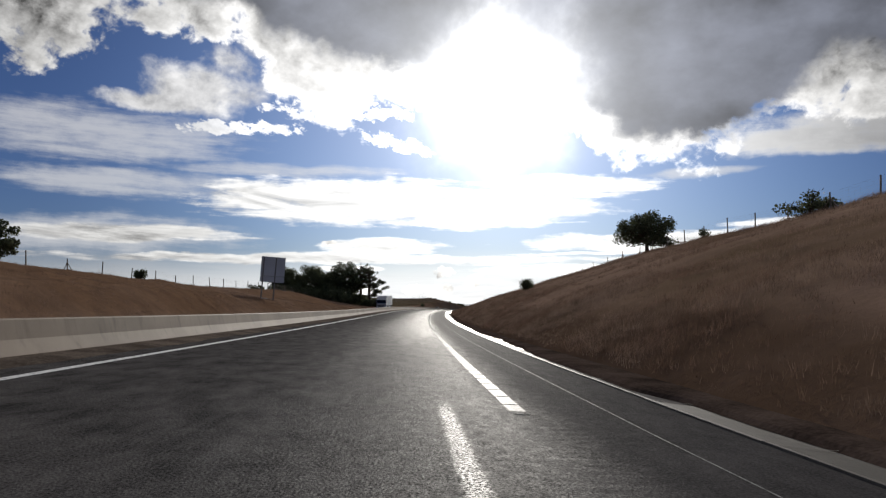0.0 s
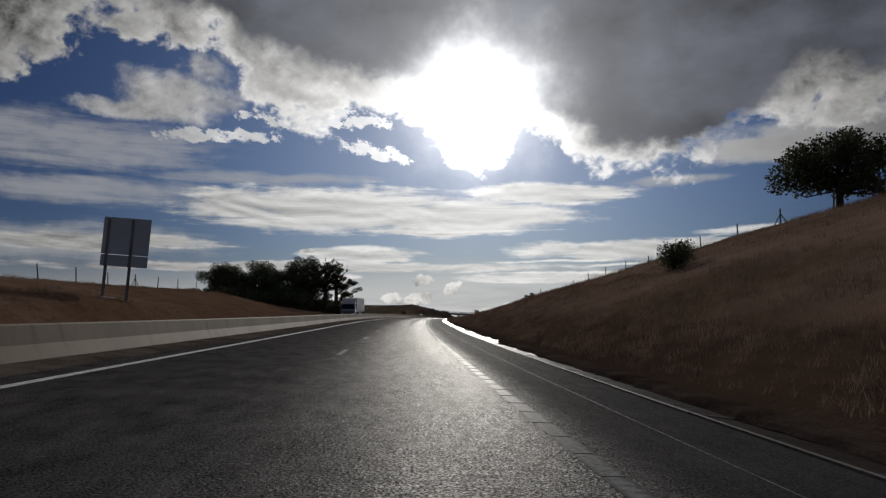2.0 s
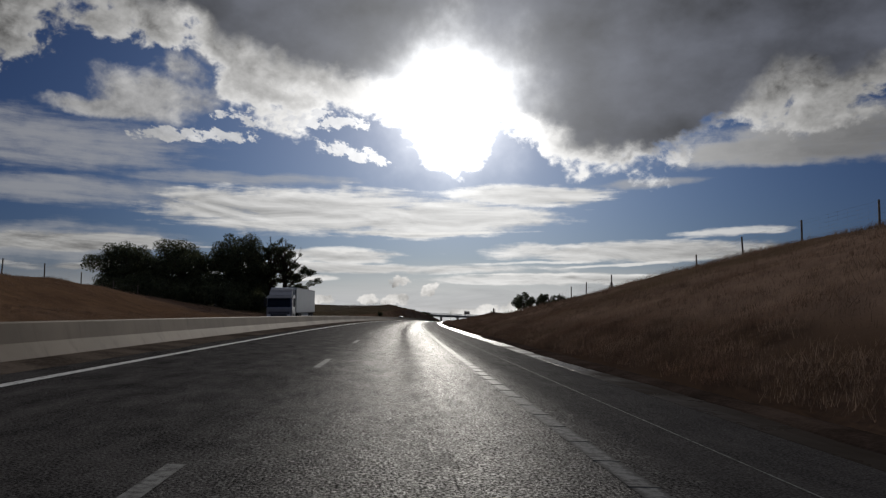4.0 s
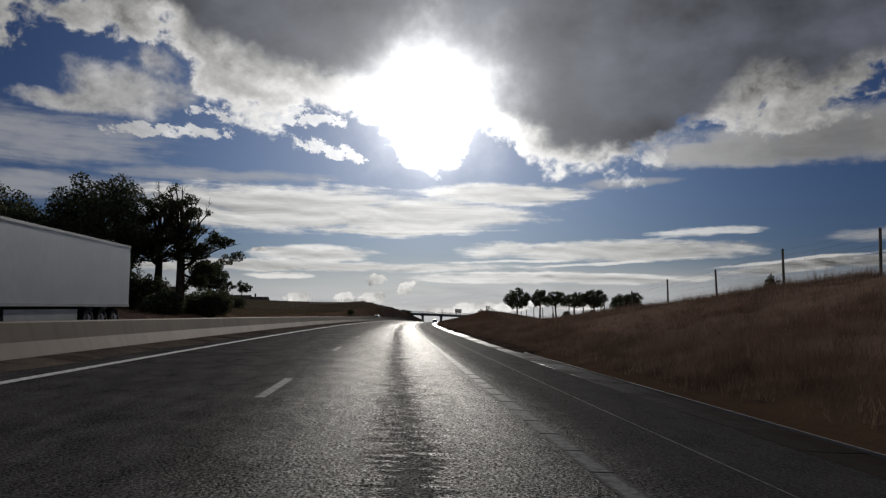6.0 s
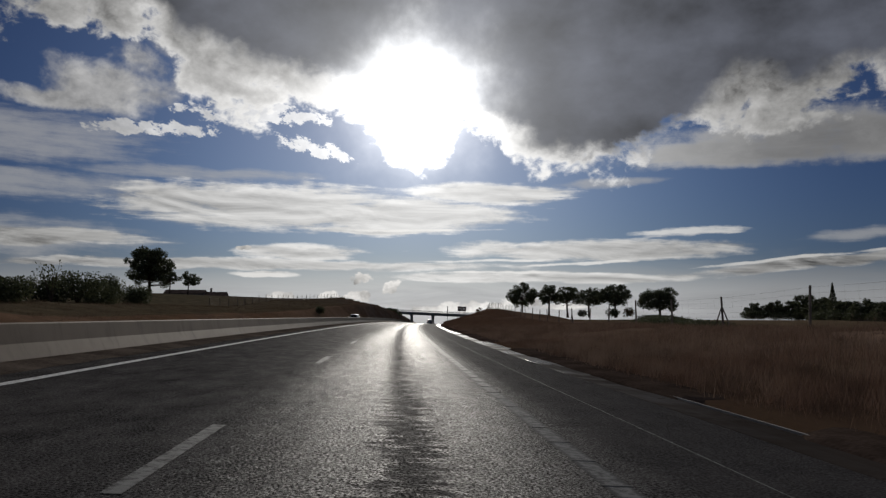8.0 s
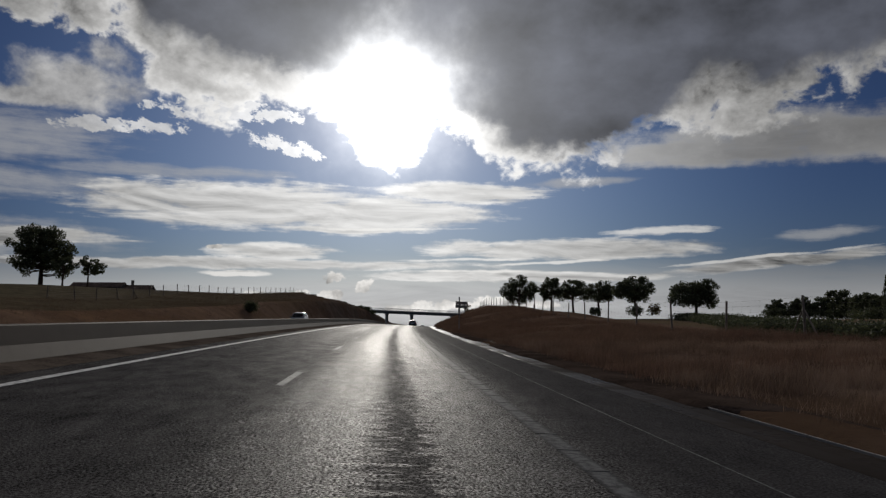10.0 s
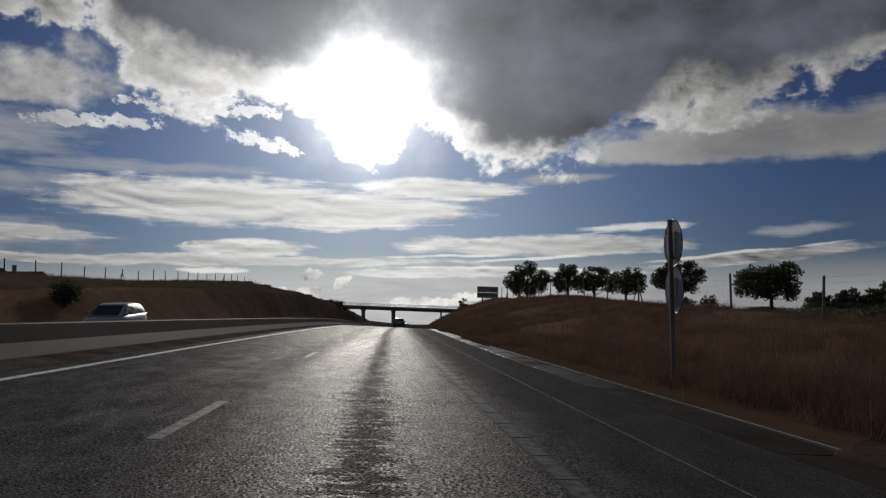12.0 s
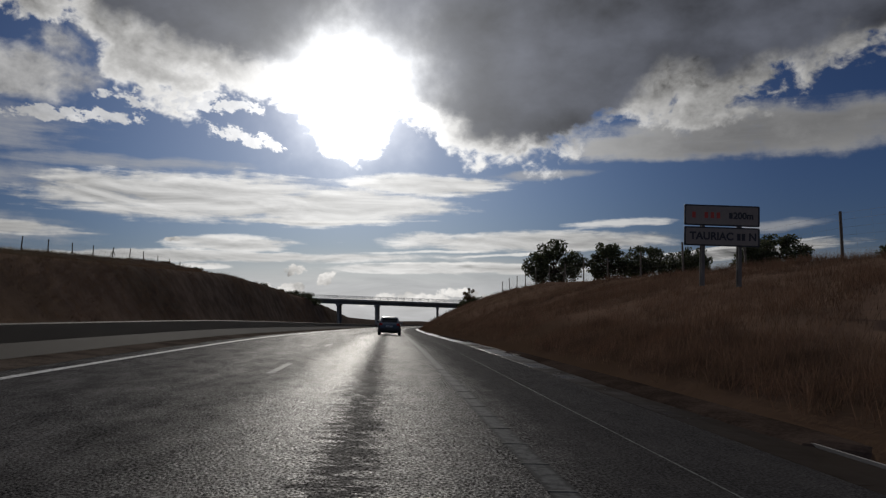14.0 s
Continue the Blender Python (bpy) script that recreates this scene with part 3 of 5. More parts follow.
POST_WOOD = plain("post_wood", (0.12, 0.095, 0.07), 0.85, 0, 0.2, 10.0, 0.4)
WIRE = plain("fence_wire", (0.13, 0.11, 0.095), 0.7, 0.2, 0.05, 10.0, 0.0)

# ---- helpers for meshes ----
def mesh_object(name, verts, faces, mat, parent=None, uv=None, smooth=False, label=""):
    me = bpy.data.meshes.new(name)
    me.from_pydata([tuple(v) for v in verts], [], faces)
    if uv is not None:
        layer = me.uv_layers.new(name="UVMap")
        loops = np.empty(len(me.loops), dtype=np.int32)
        me.loops.foreach_get("vertex_index", loops)
        layer.data.foreach_set("uv", np.asarray(uv, dtype=np.float32)[loops].ravel())
    if smooth:
        me.polygons.foreach_set("use_smooth", [True] * len(me.polygons))
    for m in (mat if isinstance(mat, (list, tuple)) else [mat]):
        me.materials.append(m)
    me.update()
    ob = new(name, me)
    if parent is not None:
        ob.parent = parent
    if label:
        ob["label"] = label
    return ob


def part(name, bm, mat, parent=None, label="", smooth=False):
    """Links a bmesh as one mesh object under a thing or a part."""
    me = bpy.data.meshes.new(name)
    bm.to_mesh(me)
    bm.free()
    if smooth:
        me.polygons.foreach_set("use_smooth", [True] * len(me.polygons))
    me.materials.append(mat)
    ob = new(name, me)
    if parent is not None:
        ob.parent = parent
    if label:
        ob["label"] = label
    return ob


def box(bm, x0, x1, y0, y1, z0, z1, bevel=0.0):
    made = bmesh.ops.create_cube(bm, size=1.0, matrix=Matrix.Translation(((x0 + x1) / 2, (y0 + y1) / 2, (z0 + z1) / 2)) @ Matrix.Diagonal((x1 - x0, y1 - y0, z1 - z0, 1)))
    if bevel:
        edges = list({e for v in made["verts"] for e in v.link_edges})
        bmesh.ops.bevel(bm, geom=edges, offset=bevel, segments=2, affect="EDGES", profile=0.7)
    return bm


def tube(bm, points, radii, sides=7):
    """A tapered tube through the points."""
    rings = []
    for i, (p, r) in enumerate(zip(points, radii)):
        a, b = points[max(0, i - 1)], points[min(len(points) - 1, i + 1)]
        d = (Vector(b) - Vector(a)).normalized()
        side = d.cross(Vector((0, 0, 1)) if abs(d.z) < 0.9 else Vector((1, 0, 0))).normalized()
        up = side.cross(d)
        rings.append([bm.verts.new(Vector(p) + (side * math.cos(k * math.tau / sides) + up * math.sin(k * math.tau / sides)) * r) for k in range(sides)])
    for a, b in zip(rings, rings[1:]):
        for k in range(sides):
            bm.faces.new((a[k], a[(k + 1) % sides], b[(k + 1) % sides], b[k]))
    bm.faces.new(rings[0][::-1])
    bm.faces.new(rings[-1])


def loft(bm, rings, cap=True):
    rows = [[bm.verts.new(p) for p in ring] for ring in rings]
    n = len(rows[0])
    for a, b in zip(rows, rows[1:]):
        for i in range(n):
            bm.faces.new((a[i], a[(i + 1) % n], b[(i + 1) % n], b[i]))
    if cap:
        bm.faces.new(rows[0][::-1])
        bm.faces.new(rows[-1])
    bmesh.ops.recalc_face_normals(bm, faces=bm.faces)


def strip(name, stations, section, mat, parent=None, closed=False, label="", smooth=False):
    """A ribbon along the road: section is a list of (lat, up) or a function of s that gives one."""
    verts, uv, faces = [], [], []
    n = 0
    for s in stations:
        sec = section(s) if callable(section) else section
        n = len(sec)
        for lat, up in sec:
            verts.append(on_road(s, lat, up))
            uv.append((lat + (up if closed else 0.0), s))
    rows = len(verts) // n
    for i in range(rows - 1):
        for k in range(n if closed else n - 1):
            a, b = i * n + k, i * n + (k + 1) % n
            faces.append((a, b, b + n, a + n))
    if closed:
        faces.append(tuple(range(n))[::-1])
        faces.append(tuple(range((rows - 1) * n, rows * n)))
    return mesh_object(name, verts, faces, mat, parent, uv, smooth, label)


def steps(a, b, d):
    n = max(1, round((b - a) / d))
    return [a + (b - a) * i / n for i in range(n + 1)]


# ---- the lie of the land ----
CREST_R = ((-400, 8), (-60, 9.4), (40, 9.3), (66, 8.7), (95, 9.0), (114, 8.7), (125, 8.2), (134, 7.2), (140, 6.8), (147, 6.1), (156, 5.7), (168, 5.2), (185, 3.6), (192, 2.75), (196, 2.45), (203, 2.1),
           (210, 1.7), (219, 1.3), (229, 0.85), (239, 0.4), (248, -0.05), (257, -0.45), (266, -0.8), (276, -1.0), (291, -1.15), (310, -1.45), (331, -1.85), (348, -1.9), (359, -1.75), (382, -1.5), (391, -1.15),
           (410, -0.7), (431, 0.1), (459, 0.1), (504, 0.7), (540, 0.2), (575, -1.2), (622, -3.4), (700, -8.5), (1000, -18.5))
CREST_LAT_R = ((0, 34), (116, 34), (160, 28), (204, 21), (300, 20.7), (600, 20.4), (640, 19.5), (1000, 24))
FIELD_R = ((-400, 8), (60, 9.3), (125, 7.8), (180, 4.5), (235, 0.2), (290, -2.3), (340, -3.2), (540, -3.2), (630, -5.5), (700, -8.5), (1000, -18))
NEAR_L = ((-400, 3), (72, 2.5), (118, 1.8), (132, 1.7), (143, 1.5), (163, 0.9), (179, 0.35), (234, 0.2), (295, -0.5), (356, -0.4), (392, 0.1), (418, 0.9), (462, 1.6), (515, 2.3), (545, 1.3), (570, 0.2), (600, -1.2), (622, -2.4), (640, -3.4), (700, -8.0), (1000, -18.5))
CREST_L = ((-400, 4.6), (72, 4.6), (95, 4.3), (128, 4.0), (149, 4.0), (175, 4.3), (196, 4.1), (234, 2.2), (262, 1.3), (285, 0.9), (330, 0.75), (377, 0.65), (394, 0.9), (418, 2.3), (450, 2.5), (479, 3.6), (500, 4.1), (519, 4.7), (545, 3.7),
           (580, 1.2), (620, -1.4), (700, -6.5), (1000, -17.5))
FIELD_L = ((-400, 3.6), (0, 3.8), (180, 4.2), (270, 3.0), (315, 3.6), (375, 3.4), (446, 5.0), (500, 5.2), (535, 4.2), (630, 0.0), (700, -5.0), (1000, -17))


def table(t, s):
    return float(np.interp(s, [a for a, _ in t], [b for _, b in t]))


def smooth01(x):
    x = max(0.0, min(1.0, x))
    return x * x * (3 - 2 * x)


def land_z(s, lat):
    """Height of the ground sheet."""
    drop = 0.028 * max(0.0, s - 1000)
    rz = road_z(min(s, 1000)) - drop
    if lat >= 5.4:
        low, crest, cl = rz + drop - 0.22, table(CREST_R, s), table(CREST_LAT_R, s)
        if lat <= cl:
            f = (lat - 5.4) / (cl - 5.4)
            g = 0.72 * f + 0.28 * smooth01(f * 1.15)
            z = low + (crest - low) * (g + (f ** 0.82 - g) * smooth01((175 - s) / 40) + (f ** 0.72 - g) * smooth01((s - 360) / 50))
        else:
            z = crest + (table(FIELD_R, s) - crest) * smooth01((lat - cl - 2) / 30.0)
            z -= 0.35 * smooth01((lat - cl) / 6.0)
        rough = 0.22 * smooth01((lat - 6) / 3)
    elif lat >= -18.9:
        z, rough = rz - CROSSFALL * max(lat, -7.4) - 0.18, 0.0
    else:
        low, near, crest = rz + drop + 0.20, table(NEAR_L, s), table(CREST_L, s)
        d = -lat
        if d <= 19.6:
            z = low
        elif d <= 24:
            z = low + (near - low) * (0.5 * smooth01((d - 19.6) / 4.4) + 0.5 * (d - 19.6) / 4.4)
        elif d <= 38:
            z = near + (crest - near) * smooth01((d - 24) / 14)
        else:
            z = crest + (table(FIELD_L, s) - crest) * smooth01((d - 40) / 40) - 0.25 * smooth01((d - 38) / 5)
        rough = (0.25 + 0.14 * smooth01((130 - s) / 30) - 0.21 * smooth01((s - 330) / 50)) * smooth01((d - 19.6) / 4)
    if lat >= 5.4 or lat < -18.9:
        z -= drop
    far = max(abs(lat) - 120, 0) + max(-s - 60, 0) + max(s - 900, 0)
    x, y = plan(s, lat)
    z += rough * (noise.fractal((x * 0.16, y * 0.16, 3.0), 1.0, 2.0, 3) + 0.5 * noise.noise((x * 0.6, y * 0.6, 7.0)))
    z += smooth01(far / 500) * 5.0 * noise.noise((x * 0.002, y * 0.002, 1.0))
    return z


def ground_point(s, lat, up=0.0):
    x, y = plan(s, lat)
    return Vector((x, y, land_z(s, lat) + up))


def build_ground():
    ss = [-4200, -2500, -1200, -700, -400, -250, -160, -110, -80] + steps(-60, 700, 3) + [712, 726, 742, 760, 785, 815, 850, 890, 940, 1000, 1080, 1200, 1400, 1800, 2500, 3400, 4300]
    ls = [-4300, -3000, -2000, -1300, -850, -550, -380, -270, -200, -160, -135, -115, -100, -88, -78, -70, -63, -57, -52, -48, -45, -42, -40, -38.5, -37.5, -36, -34, -32, -30, -28, -26.5, -25, -24, -23.2, -22.4, -21.6, -20.8, -20.2, -19.6, -18.9,
          -18.2, -13.5, -8.5, -7.4, -6.6, 0, 4.2, 5.2, 5.4, 5.8, 6.4, 7.1, 7.9, 8.8, 9.8, 10.9, 12, 13.2, 14.4, 15.7, 17, 18.3, 19.6, 20.8, 21.8, 22.8, 24, 25.5, 27, 28.5, 30, 31.5, 33, 34.5, 36, 37, 38, 39.5, 41, 43, 46, 50, 55, 61, 68, 76,
          86, 98, 112, 130, 155, 190, 240, 310, 420, 600, 900, 1400, 2100, 3100, 4300]
    verts, uv = [], []
    for s in ss:
        for l in ls:
            x, y = plan(s, l)
            verts.append((x, y, land_z(s, l)))
            uv.append((l, s))
    n = len(ls)
    faces = [(i * n + k, i * n + k + 1, (i + 1) * n + k + 1, (i + 1) * n + k) for i in range(len(ss) - 1) for k in range(n - 1)]
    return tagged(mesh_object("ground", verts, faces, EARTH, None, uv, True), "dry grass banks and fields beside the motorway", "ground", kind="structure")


build_ground()

LONG = steps(-60, 700, 4) + steps(710, 1000, 10)[0:]
tagged(strip("road", LONG, [(-6.62, -0.14), (-6.6, 0.0), (-4.0, 0.0), (-1.75, 0.0), (0.0, 0.0), (1.75, 0.0), (4.28, 0.0), (4.3, -0.14)], ROAD), "damp grey asphalt carriageway with polished wheel tracks", "road", kind="structure")


def level_strip(name, lat0, lat1, up, mat, label, category):
    verts, uv, faces = [], [], []
    for s in LONG:
        for lat, dz in ((lat0, up - 0.3), (lat0, up), (lat1, up), (lat1, up - 0.3)):
            x, y = plan(s, lat)
            verts.append((x, y, road_z(s) + 0.33 + dz))
            uv.append((lat, s))
    for i in range(len(LONG) - 1):
        for k in range(3):
            a = i * 4 + k
            faces.append((a, a + 1, a + 5, a + 4))
    return tagged(mesh_object(name, verts, faces, mat, None, uv), label, category, kind="structure")


level_strip("road_opposite", -18.6, -7.75, 0.0, ROAD_FAR, "grey asphalt carriageway of the opposite direction", "road")

# concrete safety barrier between the carriageways
NJ = [(-6.86, -0.06), (-6.86, 0.06), (-7.02, 0.34), (-7.10, 0.70), (-7.125, 0.725), (-7.225, 0.725), (-7.25, 0.70), (-7.33, 0.34), (-7.49, 0.06), (-7.49, -0.10)]
barrier = tagged(strip("central_barrier", steps(-60, 720, 4) + steps(730, 1000, 10), NJ, BARRIER, closed=True), "long stained concrete safety barrier between the carriageways", "barrier", kind="structure")


def verge(s):
    w = 0.10 * noise.noise((s * 0.21, 0.0, 5.0)) + 0.06 * noise.noise((s * 1.1, 3.0, 5.0))
    return [(-6.9, 0.055), (-6.62 + w, 0.05), (-6.30 + w, 0.028 + 0.02 * w), (-6.02 + 1.6 * w, 0.004)]


tagged(strip("verge_dirt", steps(-60, 560, 1.0), verge, SWEPT), "ridge of dirt swept against the barrier's foot", "dirt", kind="structure")

# road markings
tagged(strip("edge_line_left", LONG, [(-5.45, 0.006), (-5.27, 0.006)], PAINT), "continuous white edge line on asphalt", "road marking", kind="structure")
tagged(strip("edge_line_right", steps(9.8, 700, 4), [(1.64, 0.004), (1.86, 0.004)], PAINT_WORN), "white edge line with raised rumble bars", "road marking", kind="structure")
tagged(strip("pavement_joint", steps(-60, 700, 4), lambda s: [(3.025 + 0.02 * noise.noise((s * 0.2, 0, 0)), 0.005), (3.047 + 0.02 * noise.noise((s * 0.2, 0, 0)), 0.005)], PAINT_JOINT), "thin pale sealed joint in the hard shoulder", "joint", kind="structure")
lane_line = tagged(new("lane_line"), "broken white line between the two lanes", "road marking", kind="structure")
for k in range(6, 55):
    s0 = 0.75 + 13.0 * k
    strip("dash", steps(s0, s0 + 3.0, 1.0), [(-1.82, 0.006), (-1.68, 0.006)], PAINT_DULL, lane_line)

# ---- roadside: gutter, rumble bars, bridge, signs, fences ----
gutter = tagged(new("gutter"), "damp concrete drainage channel edged by dry grass", "gutter", kind="structure")
OPEN_CHANNEL = ((162, 201), (222, 234), (238.5, 243), (262, 272), (290, 299), (324.5, 331), (352, 379), (394.5, 410), (431, 446), (470, 490), (520, 545), (570, 600))
k = 0
s0 = -20.0
while s0 < 640:
    s1 = s0 + 3.98
    rnd = random.Random(k)
    lift = rnd.uniform(-0.004, 0.004)
    run = [s0, (s0 + s1) / 2, s1]
    if s0 < 120:
        strip("slab", run, [(4.19, -0.16), (4.195, lift), (4.5, -0.03 + lift), (4.85, -0.06 + lift), (5.1, -0.03 + lift), (5.40, 0.05 + lift), (5.45, -0.16)], GUTTER if s0 > 11 else GUTTER_DRY, gutter)
        wob = rnd.uniform(-0.012, 0.012)
        strip("lip", run, [(4.11 + wob, -0.1), (4.115 + wob, 0.028), (4.185, 0.028), (4.19, -0.1)], KERB, gutter, closed=True)
        strip("cross_lip", [s1 - 0.05, s1 - 0.02], [(4.19, -0.1), (4.195, 0.012), (4.9, -0.035), (5.15, 0.0), (5.16, -0.1)], KERB, gutter)
    else:
        strip("slab", run, [(4.24, -0.02), (4.288, 0.004), (4.65, -0.004 + lift), (5.03, 0.0 + lift), (5.035, -0.16)], GUTTER, gutter)
        if any(a - 6 < s0 < b + 6 for a, b in OPEN_CHANNEL):
            strip("channel", run, [(5.04, -0.16), (5.09, -0.10), (5.30, -0.13), (5.55, -0.10), (5.70, -0.02), (5.705, -0.16)], GUTTER, gutter)
            wob = rnd.uniform(-0.012, 0.012)
            strip("lip", run, [(5.04, -0.15), (5.04, 0.030), (5.075 + wob, 0.030), (5.08 + wob, -0.15)], LIP, gutter, closed=True)
            strip("outer_lip", run, [(5.71, -0.15), (5.71, 0.05), (5.76, 0.055), (5.77, -0.15)], BARRIER, gutter, closed=True)
    s0 += 4.0
    k += 1


def silt(s):
    """Soil and grass roots that creep over the channel."""
    a = noise.noise((s * 0.09, 2.0, 8.0)) + 0.5 * noise.noise((s * 0.45, 2.0, 8.0)) + 0.3 * noise.noise((s * 1.7, 2.0, 8.0))
    a = max(-0.6, min(1.2, a))
    if s < 120:
        edge = 4.85 - 0.35 * a - (0.42 - 0.30 * a) * smooth01((30 - s) / 6) + 0.44 * smooth01((14 - s) / 2) + 0.22 * smooth01((s - 94) / 4)
    else:
        bare = max([smooth01((s - p) / 1.2) * smooth01((q - s) / 1.2) for p, q in OPEN_CHANNEL])
        edge = 4.84 - 0.20 * a + bare * (0.94 + 0.12 * a)
    return [(edge, -0.05), (edge + 0.10, 0.02), (edge + 0.28, 0.065), (max(6.2, edge + 0.4), 0.10), (7.0, 0.02)]


tagged(strip("silt", steps(-20, 640, 0.4), silt, DIRT), "dark soil creeping over the channel's outer edge", "soil", kind="structure")


def rumble_bars():
    verts, faces = [], []
    s = 9.5
    while s < 420:
        w = 0.11 + 0.012 * math.sin(s * 7)
        n = len(verts)
        for ds, up in ((-0.020, 0.003), (-0.013, 0.010), (0.013, 0.010), (0.020, 0.003)):
            for lat in (1.75 - w, 1.75 + w):
                verts.append(on_road(s + ds, lat, up))
        faces += [(n + a, n + a + 1, n + a + 3, n + a + 2) for a in (0, 2, 4)] + [(n, n + 2, n + 4, n + 6), (n + 1, n + 7, n + 5, n + 3)]
        s += 1.0
    ob = mesh_object("rumble_bars", verts, faces, PAINT_BAR_SHADE, None, [(1.7, v.y) for v in verts])
    return tagged(ob, "low raised bars across the white edge line", "rumble bars", kind="stuff")


rumble_bars()


def road_frame(s, lat, z, turn=0.0):
    """A pose at road coordinates: y along the road, x to the right."""
    x, y = plan(s, lat)
    return Matrix.Translation((x, y, z)) @ Matrix.Rotation(-heading(s) - radians(turn), 4, "Z")


# overbridge: deck, girders, piers, abutments, parapet rails
def build_bridge():
    top = tagged(new("road_bridge"), "grey concrete overbridge with steel parapet rails crossing the motorway", "bridge")
    top.matrix_world = road_frame(622, 0, 0)
    half = 4.6

    def deck_top(x):
        return -1.85 - 0.040 * x

    def beam(name, x0, x1, y0, y1, hi, lo, mat=BRIDGE, label=""):
        bm = bmesh.new()
        n = 10
        rings = []
        for i in range(n + 1):
            x = x0 + (x1 - x0) * i / n
            rings.append([bm.verts.new((x, y, deck_top(x) + z)) for y, z in ((y0, lo), (y1, lo), (y1, hi), (y0, hi))])
        for a, b in zip(rings, rings[1:]):
            for q in range(4):
                bm.faces.new((a[q], a[(q + 1) % 4], b[(q + 1) % 4], b[q]))
        bm.faces.new(rings[0][::-1])
        bm.faces.new(rings[-1])
        bmesh.ops.recalc_face_normals(bm, faces=bm.faces)
        return part(name, bm, mat, top, label)

    x0, x1 = -36.0, 23.0
    beam("deck", x0, x1, -half, half, 0.0, -0.28)
    for y in (-3.3, -1.1, 1.1, 3.3):
        beam("girder", x0 + 1, x1 - 1, y - 0.45, y + 0.45, -0.283, -1.25)
    for y in (-half, half - 0.3):
        beam("kerb", x0, x1, y, y + 0.3, 0.22, 0.003)
    for y in (-half + 0.12, half - 0.12):
        for z in (0.55, 0.85, 1.12):
            beam("rail", x0, x1, y - 0.045, y + 0.045, z + 0.045, z - 0.045, ZINC, "galvanised parapet rail")
        for i in range(25):
            x = x0 + 1 + (x1 - x0 - 2) * i / 24
            bm = bmesh.new()
            box(bm, x - 0.04, x + 0.04, y - 0.04, y + 0.04, deck_top(x) + 0.2, deck_top(x) + 1.1)
            part("rail_post", bm, ZINC, top)
    for x, w in ((-7.2, 1.1), (10.4, 0.6), (-18.3, 0.9)):
        for y in (-2.6, 2.6):
            bm = bmesh.new()
            base = land_z(622, x) - 0.6 if x > 5 or x < -19 else road_z(622) - 0.2
            bmesh.ops.create_cone(bm, cap_ends=True, segments=20, radius1=w / 2, radius2=w / 2, depth=deck_top(x) - 1.6 - base, matrix=Matrix.Translation((x, y, (deck_top(x) - 1.6 + base) / 2)))
            part("pier", bm, BRIDGE, top, smooth=False)
        bm = bmesh.new()
        box(bm, x - w * 0.62, x + w * 0.62, -3.9, 3.9, deck_top(x) - 1.75, deck_top(x) - 1.25, 0.05)
        part("crosshead", bm, BRIDGE, top)
    for x in (x0 + 0.5, x1 - 0.5):
        bm = bmesh.new()
        box(bm, x - 1.2, x + 1.2, -5.2, 5.2, deck_top(x) - 4.0, deck_top(x) - 0.29, 0.04)
        part("abutment", bm, BRIDGE, top)
    return top


build_bridge()


def text_mesh(name, body, size, place, mat, parent):
    """Lettering with the built-in font, turned into a thin mesh."""
    cu = bpy.data.curves.new(name, "FONT")
    cu.body, cu.size, cu.extrude, cu.offset, cu.align_x, cu.align_y = body, size, 0.002, 0.012, "CENTER", "CENTER"
    ob = bpy.data.objects.new(name, cu)
    scene.collection.objects.link(ob)
    me = bpy.data.meshes.new_from_object(ob.evaluated_get(bpy.context.evaluated_depsgraph_get()))
    bpy.data.objects.remove(ob)
    me.materials.clear()
    me.materials.append(mat)
    made = new(name, me)
    made.parent = parent
    made.matrix_basis = place
    return made


SIGN_WHITE = plain("sign_white", (0.20, 0.17, 0.145), 0.45, 0, 0.08, 3.0, 0.0)
SIGN_BLACK = plain("sign_black", (0.02, 0.02, 0.022), 0.5, 0, 0.05, 3.0, 0.0)
SIGN_RED = plain("sign_red", (0.40, 0.05, 0.03), 0.5, 0, 0.1, 3.0, 0.0)


def flange_post(parent, x, y, z0, z1, w=0.16, d=0.24):
    """A steel I-section post."""
    bm = bmesh.new()
    for a, b in ((-d / 2, -d / 2 + 0.014), (d / 2 - 0.014, d / 2)):
        box(bm, x - w / 2, x + w / 2, y + a, y + b, z0, z1)
    box(bm, x - 0.006, x + 0.006, y - d / 2 + 0.0145, y + d / 2 - 0.0145, z0, z1)
    return part("post", bm, POST_STEEL, parent, "weathered steel post")


def rounded_panel(name, w, h, r, thick, place, mat, parent, label=""):
    bm = bmesh.new()
    ring = []
    for cx, cy, a0 in ((w / 2 - r, h / 2 - r, 0), (-w / 2 + r, h / 2 - r, 90), (-w / 2 + r, -h / 2 + r, 180), (w / 2 - r, -h / 2 + r, 270)):
        for i in range(4):
            a = radians(a0 + 30 * i)
            ring.append((cx + r * math.cos(a), cy + r * math.sin(a)))
    lower = [bm.verts.new((x, 0.0, z)) for x, z in ring]
    upper = [bm.verts.new((x, thick, z)) for x, z in ring]
    bm.faces.new(lower)
    bm.faces.new(upper[::-1])
    for i in range(len(ring)):
        j = (i + 1) % len(ring)
        bm.faces.new((lower[j], lower[i], upper[i], upper[j]))
    bmesh.ops.recalc_face_normals(bm, faces=bm.faces)
    ob = part(name, bm, mat, parent, label)
    ob.matrix_basis = Matrix.Translation(place)
    return ob


